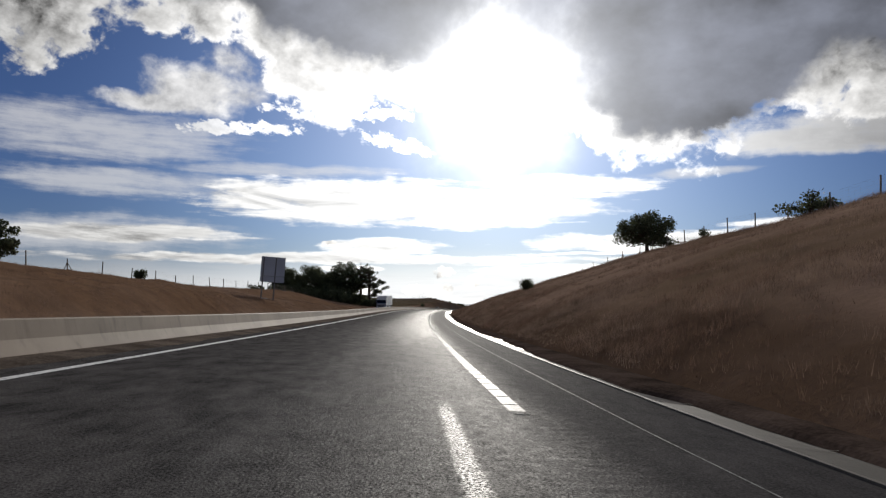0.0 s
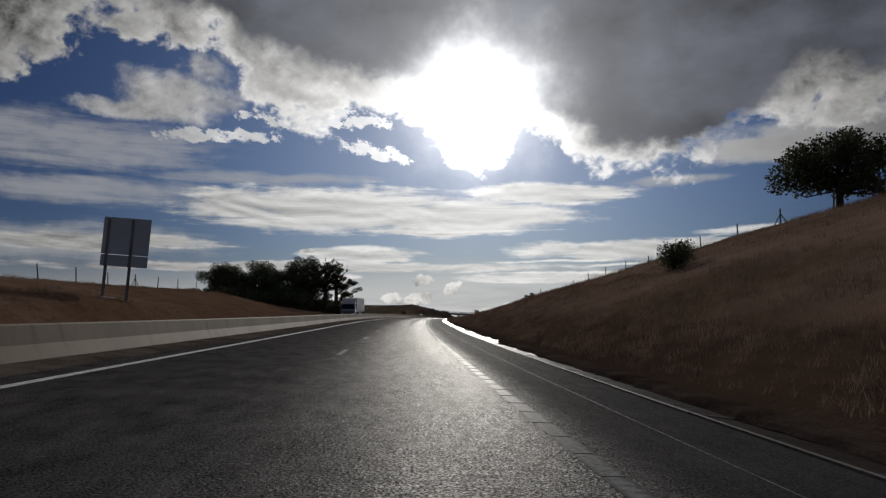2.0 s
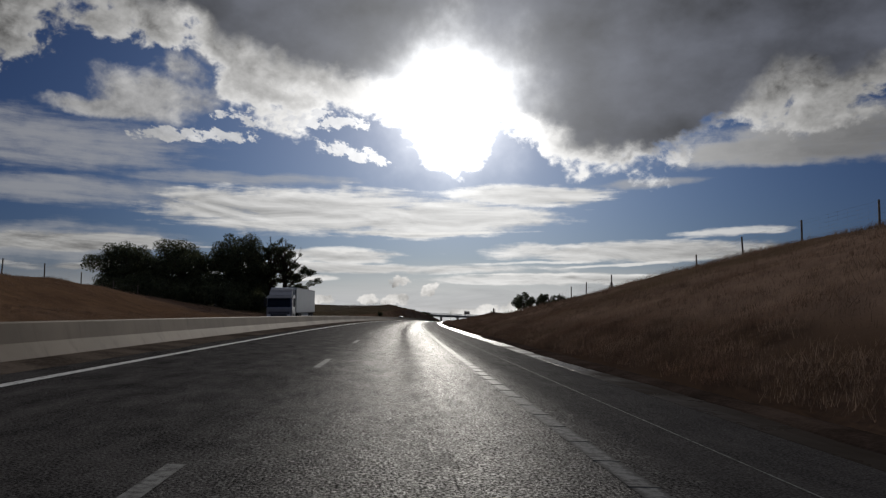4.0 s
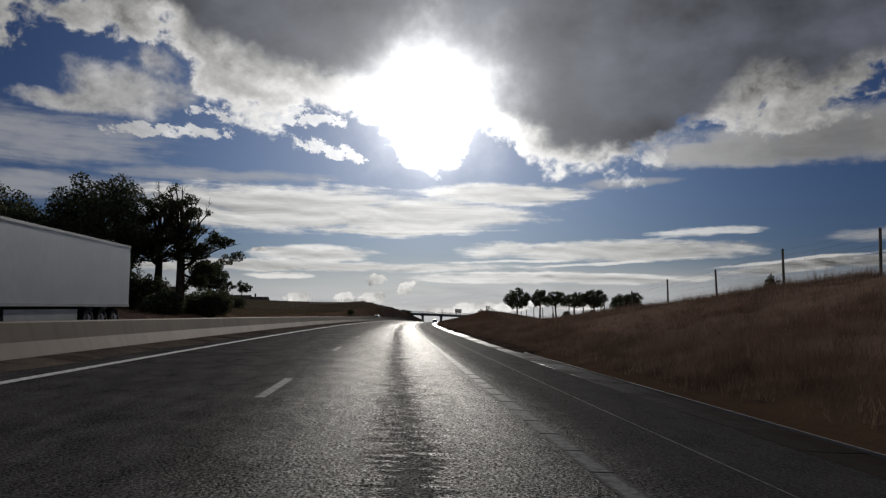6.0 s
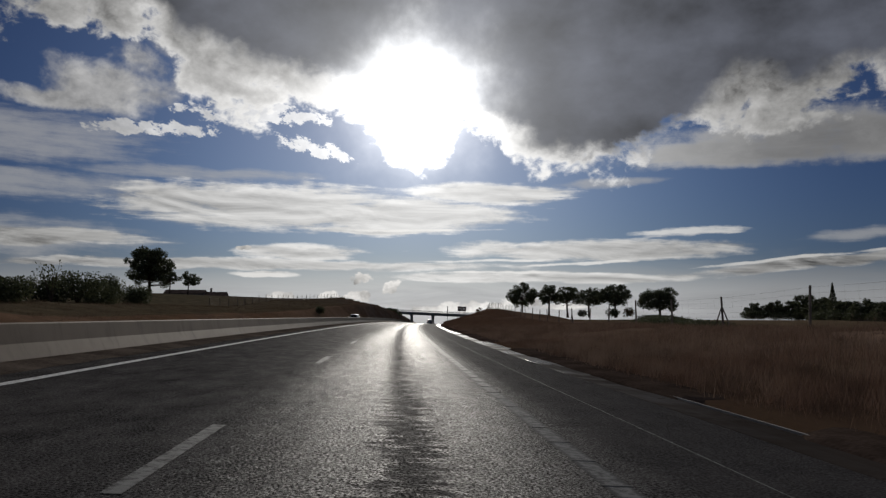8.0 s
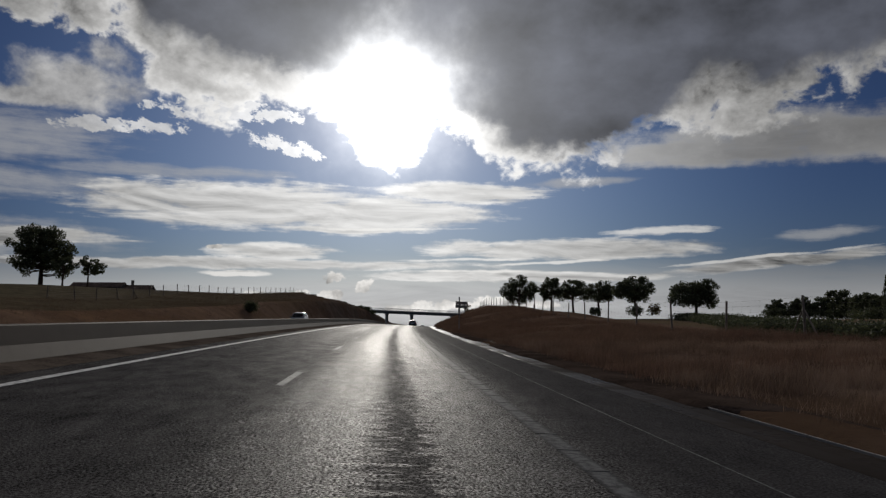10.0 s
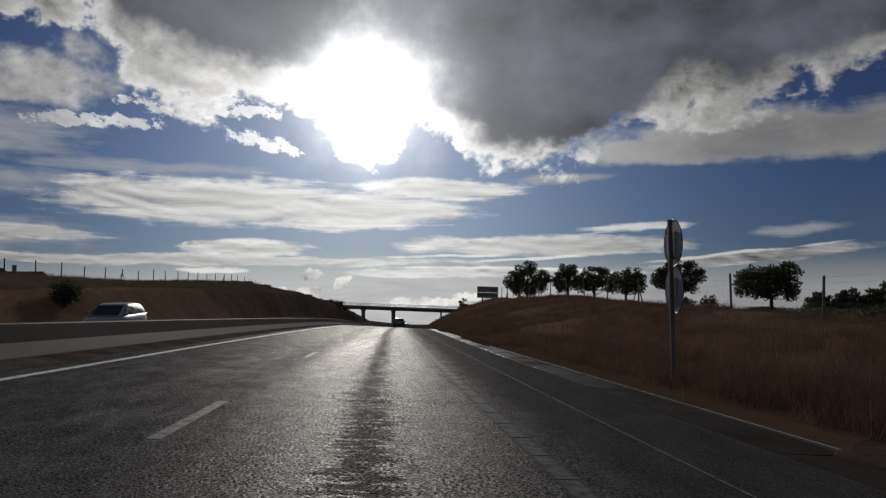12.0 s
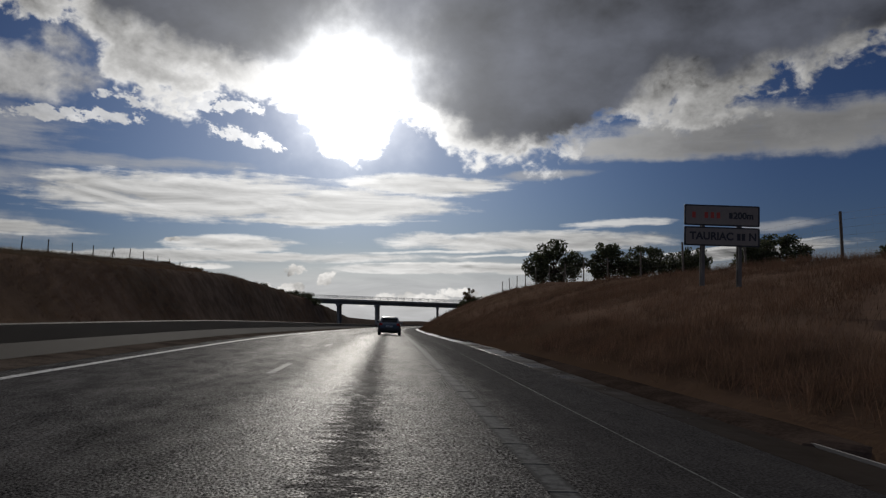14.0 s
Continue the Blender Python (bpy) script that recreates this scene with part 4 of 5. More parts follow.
# place-name sign above the cutting, its lettered face towards the traffic
def build_exit_sign():
    top = tagged(new("direction_sign"), "two-panel white road sign reading TAURIAC on steel posts", "road sign")
    z0 = -0.86
    top.matrix_world = road_frame(423.0, 10.1, z0, 3) @ Matrix.Rotation(radians(2.0), 4, "Y") @ Matrix.Diagonal((0.84, 0.84, 0.84, 1.0))
    for x in (-0.62, 0.66):
        flange_post(top, x, 0.16, -0.5, 2.28, 0.12, 0.18)
    for z, h, size, words, bars in ((1.93, 0.72, 0.31, ((0.74, "200m"),), ((-0.98, SIGN_RED), (-0.55, SIGN_RED), (-0.34, SIGN_RED), (-0.13, SIGN_RED), (0.30, SIGN_BLACK))),
                                    (1.20, 0.66, 0.36, ((-0.36, "TAURIAC"), (1.06, "N")), ((0.58, SIGN_BLACK), (0.74, SIGN_BLACK)))):
        panel = rounded_panel("panel", 2.62, h, 0.05, 0.03, (0, 0.0, z), SIGN_BLACK, top, "dark-edged sign panel")
        rounded_panel("face", 2.50, h - 0.10, 0.04, 0.006, (0, -0.008, 0), SIGN_WHITE, panel, "dull white reflective face")
        for x, text in words:
            text_mesh("lettering", text, size, Matrix.Translation((x, -0.0112, 0)) @ Matrix.Rotation(radians(90), 4, "X"), SIGN_BLACK, panel)
        for x, mat in bars:
            bm = bmesh.new()
            box(bm, x - 0.06, x + 0.06, -0.0135, -0.0085, -size * 0.32, size * 0.34)
            part("bar", bm, mat, panel)
    return top


build_exit_sign()


# big direction sign of the opposite carriageway, its bare back towards the camera
def build_back_sign():
    top = tagged(new("gantry_sign"), "tall road sign seen from its bare grey back", "road sign")
    top.matrix_world = road_frame(121.0, -23.75, 0, -4) @ Matrix.Translation((0, 0, 6.0)) @ Matrix.Rotation(radians(4.0), 4, "Y") @ Matrix.Translation((0, 0, -6.0))
    for x, zg in ((-1.50, land_z(121, -24.9)), (0.45, land_z(121, -22.95))):
        flange_post(top, x, 0.17, zg - 0.4, 8.3, 0.18, 0.26)
    for z0, z1, w in ((5.46, 8.58, 3.85), (4.46, 5.41, 3.85)):
        panel = rounded_panel("panel", w, z1 - z0, 0.08, 0.035, (0.0, 0.0, (z0 + z1) / 2), SIGN_BACK, top)
        for q in range(max(2, int((z1 - z0) / 0.55))):
            z = -(z1 - z0) / 2 + 0.25 + q * ((z1 - z0) - 0.5) / (max(2, int((z1 - z0) / 0.55)) - 1)
            bm = bmesh.new()
            box(bm, -w / 2 + 0.05, w / 2 - 0.05, -0.014, -0.0005, z - 0.025, z + 0.025)
            part("stiffener", bm, SIGN_BACK, panel)
    for xa, xb, ya, yb in ((-1.42, 0.30, -0.55, 0.35), (0.62, 1.55, -0.70, -0.10)):
        za, zb2 = land_z(121, -23.75 + xa), land_z(121, -23.75 + xb)
        bm = bmesh.new()
        loft(bm, [[(xa, y, za + 0.10), (xb, y, zb2 + 0.12), (xb, y, zb2 - 0.3), (xa, y, za - 0.3)] for y in (ya, yb)])
        part("footing", bm, FOOTING, top, "pale concrete footing slab on the slope")
    for x in (-1.50, 0.45):
        bm = bmesh.new()
        box(bm, x - 0.10, x + 0.10, -0.075, -0.036, 4.4, 8.45)
        part("rail", bm, POST_STEEL, top)
    return top


build_back_sign()


# two round signs on one post, turned from the road
def build_round_signs():
    top = tagged(new("round_signs"), "two round traffic signs on a slim steel post in tall grass", "road sign")
    zb = land_z(359.6, 6.2)
    top.matrix_world = road_frame(359.6, 6.2, zb, 0)
    bm = bmesh.new()
    box(bm, -0.04, 0.04, -0.04, 0.04, -0.4, 0.86 - zb, 0.008)
    part("post", bm, POST_STEEL, top, "weathered square post")
    for z in (0.37, -0.58):
        bm = bmesh.new()
        bmesh.ops.create_cone(bm, cap_ends=True, segments=36, radius1=0.49, radius2=0.49, depth=0.016, matrix=Matrix.Rotation(radians(90), 4, "X"))
        disc = part("disc", bm, SIGN_BACK, top, "grey sign disc with dark rim")
        disc.matrix_basis = Matrix.Translation((0.062, 0.0, z - zb)) @ Matrix.Rotation(radians(-90), 4, "Z")
        bm = bmesh.new()
        pts = [(0.485 * math.cos(a), 0.0, 0.485 * math.sin(a)) for a in [i * math.tau / 36 for i in range(37)]]
        tube(bm, pts, [0.012] * 37, 6)
        part("rim", bm, SIGN_BLACK, disc)
        bm = bmesh.new()
        box(bm, -0.16, 0.16, -0.018, -0.0085, -0.28, 0.24, 0.004)
        part("plate", bm, SIGN_WHITE, disc)
    return top


build_round_signs()


def fence(name, label, s0, s1, lat_of, gap, height, seed, brace=4, mat=POST_WOOD, lead=()):
    """Stock fence: posts, every tenth one braced, and wire mesh between them."""
    rnd = random.Random(seed)
    top = tagged(new(name), label, "fence")
    feet, tops = [], []
    bm = bmesh.new()
    tube(bm, [(0, 0, -0.4), (0, 0, height * 0.5), (0, 0, height)], [0.075, 0.07, 0.065], 7)
    first = part("post", bm, mat, top)
    run = list(lead) + [(s0 + gap * i, i % 9 == brace) for i in range(int((s1 - s0) / gap))]
    n = len(run)
    for i, (s, braced) in enumerate(run):
        s += rnd.uniform(-0.2, 0.2)
        at = ground_point(s, lat_of(s) + rnd.uniform(-0.1, 0.1))
        lean = Matrix.Rotation(radians(rnd.gauss(0, 2.0)), 4, "X") @ Matrix.Rotation(radians(rnd.gauss(0, 2.0)), 4, "Y")
        ob = first if i == 0 else new("post", first.data)
        ob.parent = top
        scale = rnd.uniform(0.93, 1.06)
        ob.matrix_basis = Matrix.Translation(at) @ lean @ Matrix.Diagonal((1, 1, scale, 1))
        feet.append(at)
        tops.append(at + (lean @ Vector((0, 0, height * scale))))
        if braced:
            for side in (-1, 1):
                foot = ground_point(s + side * 1.5, lat_of(s + side * 1.5))
                bm = bmesh.new()
                tube(bm, [foot - Vector((0, 0, 0.2)), at + (lean @ Vector((0, 0, height * 0.72)))], [0.05, 0.045], 6)
                part("brace", bm, mat, top)
    bm = bmesh.new()
    for i in range(n - 1):
        for f in (0.08, 0.22, 0.36, 0.50, 0.66, 0.82, 0.96):
            a, b = feet[i].lerp(tops[i], f), feet[i + 1].lerp(tops[i + 1], f)
            mid = (a + b) / 2 - Vector((0, 0, 0.02))
            tube(bm, [a, mid, b], [0.0035] * 3, 3)
        for q in range(1, 8):
            a = feet[i].lerp(feet[i + 1], q / 8)
            tube(bm, [a + (tops[i] - feet[i]) * 0.08, a + (tops[i] - feet[i]) * 0.96], [0.002] * 2, 3)
    ob = part("wire_mesh", bm, WIRE, top, "thin wire mesh")
    ob["kind"] = "stuff"
    return top


fence("stock_fence", "wooden stake and wire fence along the cutting's top", 11.3, 192.0, lambda s: table(CREST_LAT_R, s) + 0.6, 7.0, 1.7, 1, 7)
fence("stock_fence", "tall stake and wire fence beside dry grass", 287, 560, lambda s: table(CREST_LAT_R, s) + 0.3, 9.2, 2.15, 2, 4,
      lead=((196.3, True), (203.7, False), (211.8, False), (220.7, False), (229.8, False), (239, False), (248.5, False), (258.6, False), (267, False), (277.7, True)))
fence("stock_fence", "stake and wire fence along the far bank's top", 50, 232, lambda s: -38.6, 8.6, 1.7, 3)
fence("stock_fence", "stake and wire fence along a grassy bank", 372, 590, lambda s: -38.6, 6.2, 1.7, 4)

# ---- trees, bushes, grass ----
def leaf_mesh(name, centres, sizes, mat, parent, rng, aspect=0.62):
    """Small leaf sprays: one bent quad each, turned at random."""
    n = len(centres)
    a = rng.normal(size=(n, 3))
    a /= np.linalg.norm(a, axis=1)[:, None]
    b = np.cross(a, rng.normal(size=(n, 3)))
    b /= np.linalg.norm(b, axis=1)[:, None]
    s = np.asarray(sizes)[:, None]
    c = np.asarray(centres)
    v = np.stack([c - a * s, c - b * s * aspect, c + a * s, c + b * s * aspect], axis=1).reshape(-1, 3)
    me = bpy.data.meshes.new(name)
    me.vertices.add(4 * n)
    me.vertices.foreach_set("co", v.astype(np.float32).ravel())
    me.loops.add(4 * n)
    me.loops.foreach_set("vertex_index", np.arange(4 * n, dtype=np.int32))
    me.polygons.add(n)
    me.polygons.foreach_set("loop_start", np.arange(0, 4 * n, 4, dtype=np.int32))
    me.update(calc_edges=True)
    me.validate()
    me.materials.append(mat)
    ob = new(name, me)
    ob.parent = parent
    return ob


PLANT_GROUPS = {
    "tall old oak in a dense roadside group": "old oaks by the opposite carriageway",
    "broad dark oak in a dense roadside group": "old oaks by the opposite carriageway",
    "tall old oak with bare gnarled limbs": "old oaks by the opposite carriageway",
    "dense dark bush under old roadside trees": "bushes under the old oaks",
    "dark hedge bush beside a farm field": "hedge beside the farm",
    "small tree beside farm roofs": "trees round the farm",
    "big round oak beside farm roofs": "trees round the farm",
    "dark scrub bush on the far bank": "scrub on the far bank",
    "dark field oak in a row, seen against the sky": "field oaks in a row",
    "small round bush under field trees": "bushes under the field oaks",
    "dark wood's edge tree beyond the field": "trees at the wood's edge",
    "dense dark undergrowth at the wood's edge": "undergrowth at the wood's edge",
    "low dark hedge bush behind the stock fence": "hedge behind the stock fence",
    "low dark scrub at the cutting's top": "scrub at the cutting's top",
}


def tree(label, at, height, width, seed, bole=0.25, leaf=0.30, count=6000, clumps=34, flat=1.0, bare=0.0, mat=LEAF, trunk_r=None, lopside=(0.0, 0.0), name="tree", puff=(0.08, 0.155), boughs=()):
    """A broadleaf tree: tapered trunk, limbs to clumps of leaf sprays, gaps between the clumps."""
    rng = np.random.default_rng(seed)
    top = tagged(new(name), label, "tree", group=PLANT_GROUPS.get(label, ""))
    top.location = at
    r0 = trunk_r or height * 0.028
    crown_z0, crown_h = height * bole, height * (1 - bole)
    mid = np.array([lopside[0], lopside[1], crown_z0 + crown_h * 0.52])
    cen, rad = [], []
    tries = 0
    while len(cen) < clumps and tries < 4000:
        tries += 1
        d = rng.normal(size=3)
        d /= np.linalg.norm(d)
        if d[2] < -0.80:
            continue
        f = rng.uniform(0.22, 0.95) ** 0.6
        wob = 1 + 0.22 * noise.noise((d[0] * 1.7 + seed, d[1] * 1.7, d[2] * 1.7))
        p = mid + d * np.array([width / 2, width / 2, crown_h * 0.50 * flat]) * f * wob
        cr = width * rng.uniform(*puff)
        if all(np.linalg.norm(p - q) > 0.72 * cr for q in cen):
            cen.append(p)
            rad.append(cr)
    # trunk and limbs
    bm = bmesh.new()
    fork = height * (bole * 0.85 + 0.12)
    bend = rng.normal(size=2) * height * 0.012
    trunk = [Vector((0, 0, -0.4)), Vector((bend[0] * 0.4, bend[1] * 0.4, fork * 0.35)), Vector((bend[0], bend[1], fork)), Vector((bend[0] + lopside[0] * 0.5, bend[1] + lopside[1] * 0.5, height * 0.66)), Vector((lopside[0], lopside[1], height * 0.86))]
    tube(bm, trunk, [r0 * 1.45, r0 * 1.0, r0 * 0.85, r0 * 0.45, r0 * 0.10], 9)
    part("trunk", bm, BARK, top, smooth=True)
    bm = bmesh.new()
    for i, p in enumerate(cen):
        goal = Vector(p)
        start = trunk[2].lerp(trunk[4], max(0.0, min(0.85, (goal.z - fork) / (height * 0.9) * 0.75 + rng.uniform(-0.1, 0.1))))
        sag = start.lerp(goal, 0.5) + Vector(rng.normal(size=3)) * width * 0.035 + Vector((0, 0, -0.03 * width))
        r1 = r0 * rng.uniform(0.22, 0.40)
        tube(bm, [start, sag, goal, goal + (goal - sag).normalized() * rad[i] * 0.8], [r1, r1 * 0.6, r1 * 0.3, r1 * 0.08], 5)
        for _ in range(4):
            d = Vector(rng.normal(size=3)).normalized()
            tip = goal + d * rad[i] * rng.uniform(0.7, 1.25)
            tube(bm, [sag.lerp(goal, 0.7), goal.lerp(tip, 0.5) + Vector(rng.normal(size=3)) * 0.06, tip], [r1 * 0.25, r1 * 0.16, 0.01], 4)
    part("branchwork", bm, BARK, top, smooth=True)
    share = np.array(rad) ** 2
    if bare:
        share = share * (rng.uniform(size=len(share)) > bare)
    # long crooked boughs: x, y of the tip, height at the trunk and at the tip, leafy or dead
    for i, (bx, by, z0, z1, leafy) in enumerate(boughs):
        bm = bmesh.new()
        way = [Vector((bend[0], bend[1], z0))]
        for k in range(1, 7):
            f = k / 6
            way.append(Vector((bend[0] + (bx - bend[0]) * f, bend[1] + (by - bend[1]) * f, z0 + (z1 - z0) * f)) + Vector(rng.normal(size=3)) * (0.05 if k == 6 else 0.30))
        thick = r0 * (0.36 if leafy else 0.22)
        tube(bm, way, [thick * (1 - 0.14 * k) for k in range(7)], 6)
        for k in range(2, 7):
            for _ in range(3):
                d = Vector(rng.normal(size=3)).normalized()
                d.z = abs(d.z) * 0.6 - 0.1
                mid_twig = way[k] + d * rng.uniform(0.3, 0.6)
                tube(bm, [way[k], mid_twig, mid_twig + (d + Vector(rng.normal(size=3)) * 0.4) * rng.uniform(0.4, 0.9)], [thick * 0.30, thick * 0.18, 0.012], 4)
            if leafy and k > 2:
                for _ in range(3):
                    cen.append(np.array(way[k]) + rng.normal(size=3) * np.array([0.45, 0.7, 0.35]) + np.array([0.0, 0.0, 0.45]))
                    rad.append(rng.uniform(0.35, 0.75))
                    share = np.append(share, 1.5 * rad[-1] ** 2)
        part("bough", bm, BARK, top, "" if leafy else "dead leafless bough", smooth=True)
    share = share / share.sum()
    pts, sizes = [], []
    for p, cr, f in zip(cen, rad, share):
        k = int(count * f)
        d = rng.normal(size=(k, 3))
        d /= np.linalg.norm(d, axis=1)[:, None]
        rr = cr * (0.25 + 0.85 * rng.uniform(size=k) ** 0.55)
        q = p + d * rr[:, None] * np.array([1.0, 1.0, 0.8])
        pts.append(q)
        sizes.append(leaf * rng.uniform(0.6, 1.3, size=k))
    leaf_mesh("crown", np.concatenate(pts), np.concatenate(sizes), mat, top, rng)
    return top


def bush(label, at, width, height, seed, count=900, leaf=0.16, mat=LEAF, name="bush"):
    rng = np.random.default_rng(seed)
    top = tagged(new(name), label, "bush", group=PLANT_GROUPS.get(label, ""))
    top.location = at
    bm = bmesh.new()
    pts = []
    for _ in range(9):
        a, r = rng.uniform(0, math.tau), rng.uniform(0.1, 0.42) * width
        tip = Vector((r * math.cos(a), r * math.sin(a), height * rng.uniform(0.55, 0.95)))
        tube(bm, [Vector((0, 0, -0.2)), tip * 0.5 + Vector((0, 0, 0.1)), tip], [0.05, 0.035, 0.01], 5)
        k = count // 9
        d = rng.normal(size=(k, 3))
        d /= np.linalg.norm(d, axis=1)[:, None]
        c = np.array([tip.x, tip.y, tip.z * 0.58])
        pts.append(c + d * (0.15 + 0.9 * rng.uniform(size=(k, 1)) ** 0.6) * np.array([width * 0.26, width * 0.26, height * 0.44]))
    part("stems", bm, BARK, top)
    p = np.concatenate(pts)
    p[:, 2] = np.maximum(p[:, 2], 0.02)
    leaf_mesh("foliage", p, leaf * rng.uniform(0.6, 1.3, size=len(p)), mat, top, rng)
    return top


# lone oak on the cutting's top
tree("lone oak with a broad dark crown on the bank's top", ground_point(118.4, 36.2, 0.05), 7.2, 10.0, 11, bole=0.13, leaf=0.15, count=12000, clumps=64, puff=(0.075, 0.14), flat=0.95, trunk_r=0.34)
bush("rounded green bush on the dry slope", ground_point(96.2, 14.2), 2.2, 1.6, 12, 4200, 0.055)
bush("small dark shrub beside the tall fence", ground_point(215.5, 22.4), 1.1, 1.3, 16, 700, 0.07)
bush("spindly shrub standing out of the bank's grass", ground_point(61, 33.4), 2.0, 2.3, 13, 260, 0.14)
bush("low dark shrub on the bank's top", ground_point(63, 34.6), 4.6, 1.5, 14, 1100, 0.15)
bush("small dark shrub by the fence", ground_point(88, 34.6), 1.3, 1.5, 15, 420, 0.12)

# old trees over the opposite carriageway, with bushes under them
tree("tall old oak with bare gnarled limbs", ground_point(258, -24.9, -0.1), 14.9, 6.6, 21, bole=0.33, leaf=0.13, count=10500, clumps=66, puff=(0.06, 0.12), bare=0.30, trunk_r=0.52, mat=LEAF,
     boughs=((5.7, -0.4, 4.6, 5.9, True), (5.2, 0.6, 4.9, 7.9, True), (3.6, -0.9, 4.4, 4.6, True), (3.0, 0.4, 8.2, 12.6, False), (3.3, 0.8, 5.4, 8.3, True), (-3.2, 0.6, 9.5, 14.4, False), (2.6, -0.6, 8.4, 9.6, False), (2.4, 0.5, 3.0, 3.4, True)))
tree("tall old oak in a dense roadside group", ground_point(260, -28.2, -0.1), 15.0, 8.2, 22, bole=0.30, leaf=0.14, count=11000, clumps=66, puff=(0.055, 0.115), bare=0.20, trunk_r=0.48,
     boughs=((-3.6, 0.5, 5.2, 9.4, True), (2.2, -1.5, 9.6, 14.2, False)))
tree("tall old oak in a dense roadside group", ground_point(256, -33.5, -0.1), 14.0, 12.0, 23, bole=0.08, leaf=0.15, count=32000, clumps=80, trunk_r=0.5)
tree("broad dark oak in a dense roadside group", ground_point(253, -43, -0.1), 12.4, 13.0, 24, bole=0.05, leaf=0.16, count=30000, clumps=80, trunk_r=0.45)
tree("broad dark oak in a dense roadside group", ground_point(255, -54, -0.1), 11.6, 13.0, 25, bole=0.04, leaf=0.17, count=26000, clumps=76, trunk_r=0.42)
for i, (s, lat, w, h) in enumerate(((254, -25.5, 5, 2.6), (258, -30, 7, 4.8), (252, -33, 8, 5.6), (250, -39, 9, 6.4), (249, -46, 9, 6.4), (249, -53, 9, 6.0), (263, -23, 5, 3.0), (270, -26, 6, 3.4), (247, -31, 6, 3.4), (246, -36, 7, 4.0), (245, -42, 7, 4.4))):
    bush("dense dark bush under old roadside trees", ground_point(s, lat), w, h, 30 + i, 8500, 0.16)

# hedge and shrubs further along on the far side
for i, (s, lat, w, h) in enumerate(((286, -38, 6, 3.0), (293, -38, 6, 3.2), (299, -37.5, 6, 2.8), (312, -39, 5, 3.2), (318, -38, 5.5, 3.8), (325, -39, 5, 3.4), (332, -40, 5.5, 4.2), (340, -40, 4.5, 3.2), (305, -40, 4, 2.6))):
    bush("dark hedge bush beside a farm field", ground_point(s, lat), w, h, 50 + i, 4200, 0.12)
bush("thin pale shrub with sparse leaves", ground_point(309, -36.5), 3.4, 4.6, 58, 420, 0.15)

# single trees round the farm on the far side
def at_xy(x, y, z):
    return Vector((x, y, z))


tree("big round oak beside farm roofs", at_xy(-46.0, 491.0, 4.6), 16.8, 15.0, 61, bole=0.10, leaf=0.27, count=15000, clumps=84, puff=(0.07, 0.13), trunk_r=0.6)
tree("small tree beside farm roofs", at_xy(-36.4, 475.0, 4.9), 7.2, 5.4, 62, bole=0.30, leaf=0.20, count=1500, clumps=24, bare=0.25)
tree("small tree beside farm roofs", at_xy(-30.7, 474.3, 4.9), 6.9, 6.4, 63, bole=0.30, leaf=0.22, count=2200, clumps=26)
tree("small round tree far off in a field", at_xy(-64.0, 330.0, 2.6), 6.4, 7.0, 64, bole=0.16, leaf=0.26, count=2000, clumps=24)
tree("dark tree at the bank's fence", ground_point(79, -44.0, -0.2), 5.8, 5.4, 65, bole=0.14, leaf=0.18, count=4200, clumps=30)
for i, (s, lat, w, h) in enumerate(((102, -37.4, 2.2, 1.5), (398, -22.2, 2.7, 1.9), (528, -37.5, 2.6, 0.8), (534, -38.5, 1.4, 1.0), (541, -36.5, 3.2, 0.9), (548, -35, 1.8, 0.7), (556, -33, 2.6, 1.1), (561, -34, 1.2, 1.5),
                                    (566, -31, 2.4, 1.0), (572, -30, 1.8, 1.9), (577, -29, 2.8, 1.3), (583, -28, 1.7, 1.6), (587, -27, 3.0, 1.5), (592, -26, 2.4, 2.2), (596, -25, 3.6, 2.0), (601, -24, 3.4, 2.3), (605, -23, 4.2, 2.4))):
    bush("dark scrub bush on the far bank", ground_point(s, lat), w, h, 70 + i, 1500, 0.11)

# row of trees in the field on the near side
for i, (x, y, h, w, bole, flat, c) in enumerate(((103.0, 567, 15.0, 14.2, 0.20, 1.0, 5200), (113.7, 560, 14.6, 10.4, 0.28, 1.0, 3000), (122, 558, 14.2, 11.0, 0.26, 1.0, 3200), (131.5, 556, 13.4, 12.2, 0.24, 1.0, 3600),
                                                 (131.3, 524.5, 13.6, 13.6, 0.24, 1.0, 5200), (136.3, 494, 10.6, 15.2, 0.16, 1.0, 6000))):
    tree("dark field oak in a row, seen against the sky", at_xy(x, y, (-2.7, -2.7, -2.7, -2.6, -2.4, -2.2)[i]), h, w, 90 + i, bole=bole, leaf=0.30, count=int(c * 1.5), clumps=56, puff=(0.075, 0.14), flat=flat, trunk_r=0.45)
bush("small round bush under field trees", at_xy(119, 530, -2.4), 5.0, 3.0, 101, 600, 0.3)
bush("small round bush under field trees", at_xy(126, 512, -2.3), 6.5, 3.6, 102, 700, 0.3)
bush("pale bush under field trees", at_xy(131, 512, -2.3), 5.0, 4.0, 103, 500, 0.3, LEAF_DRY)

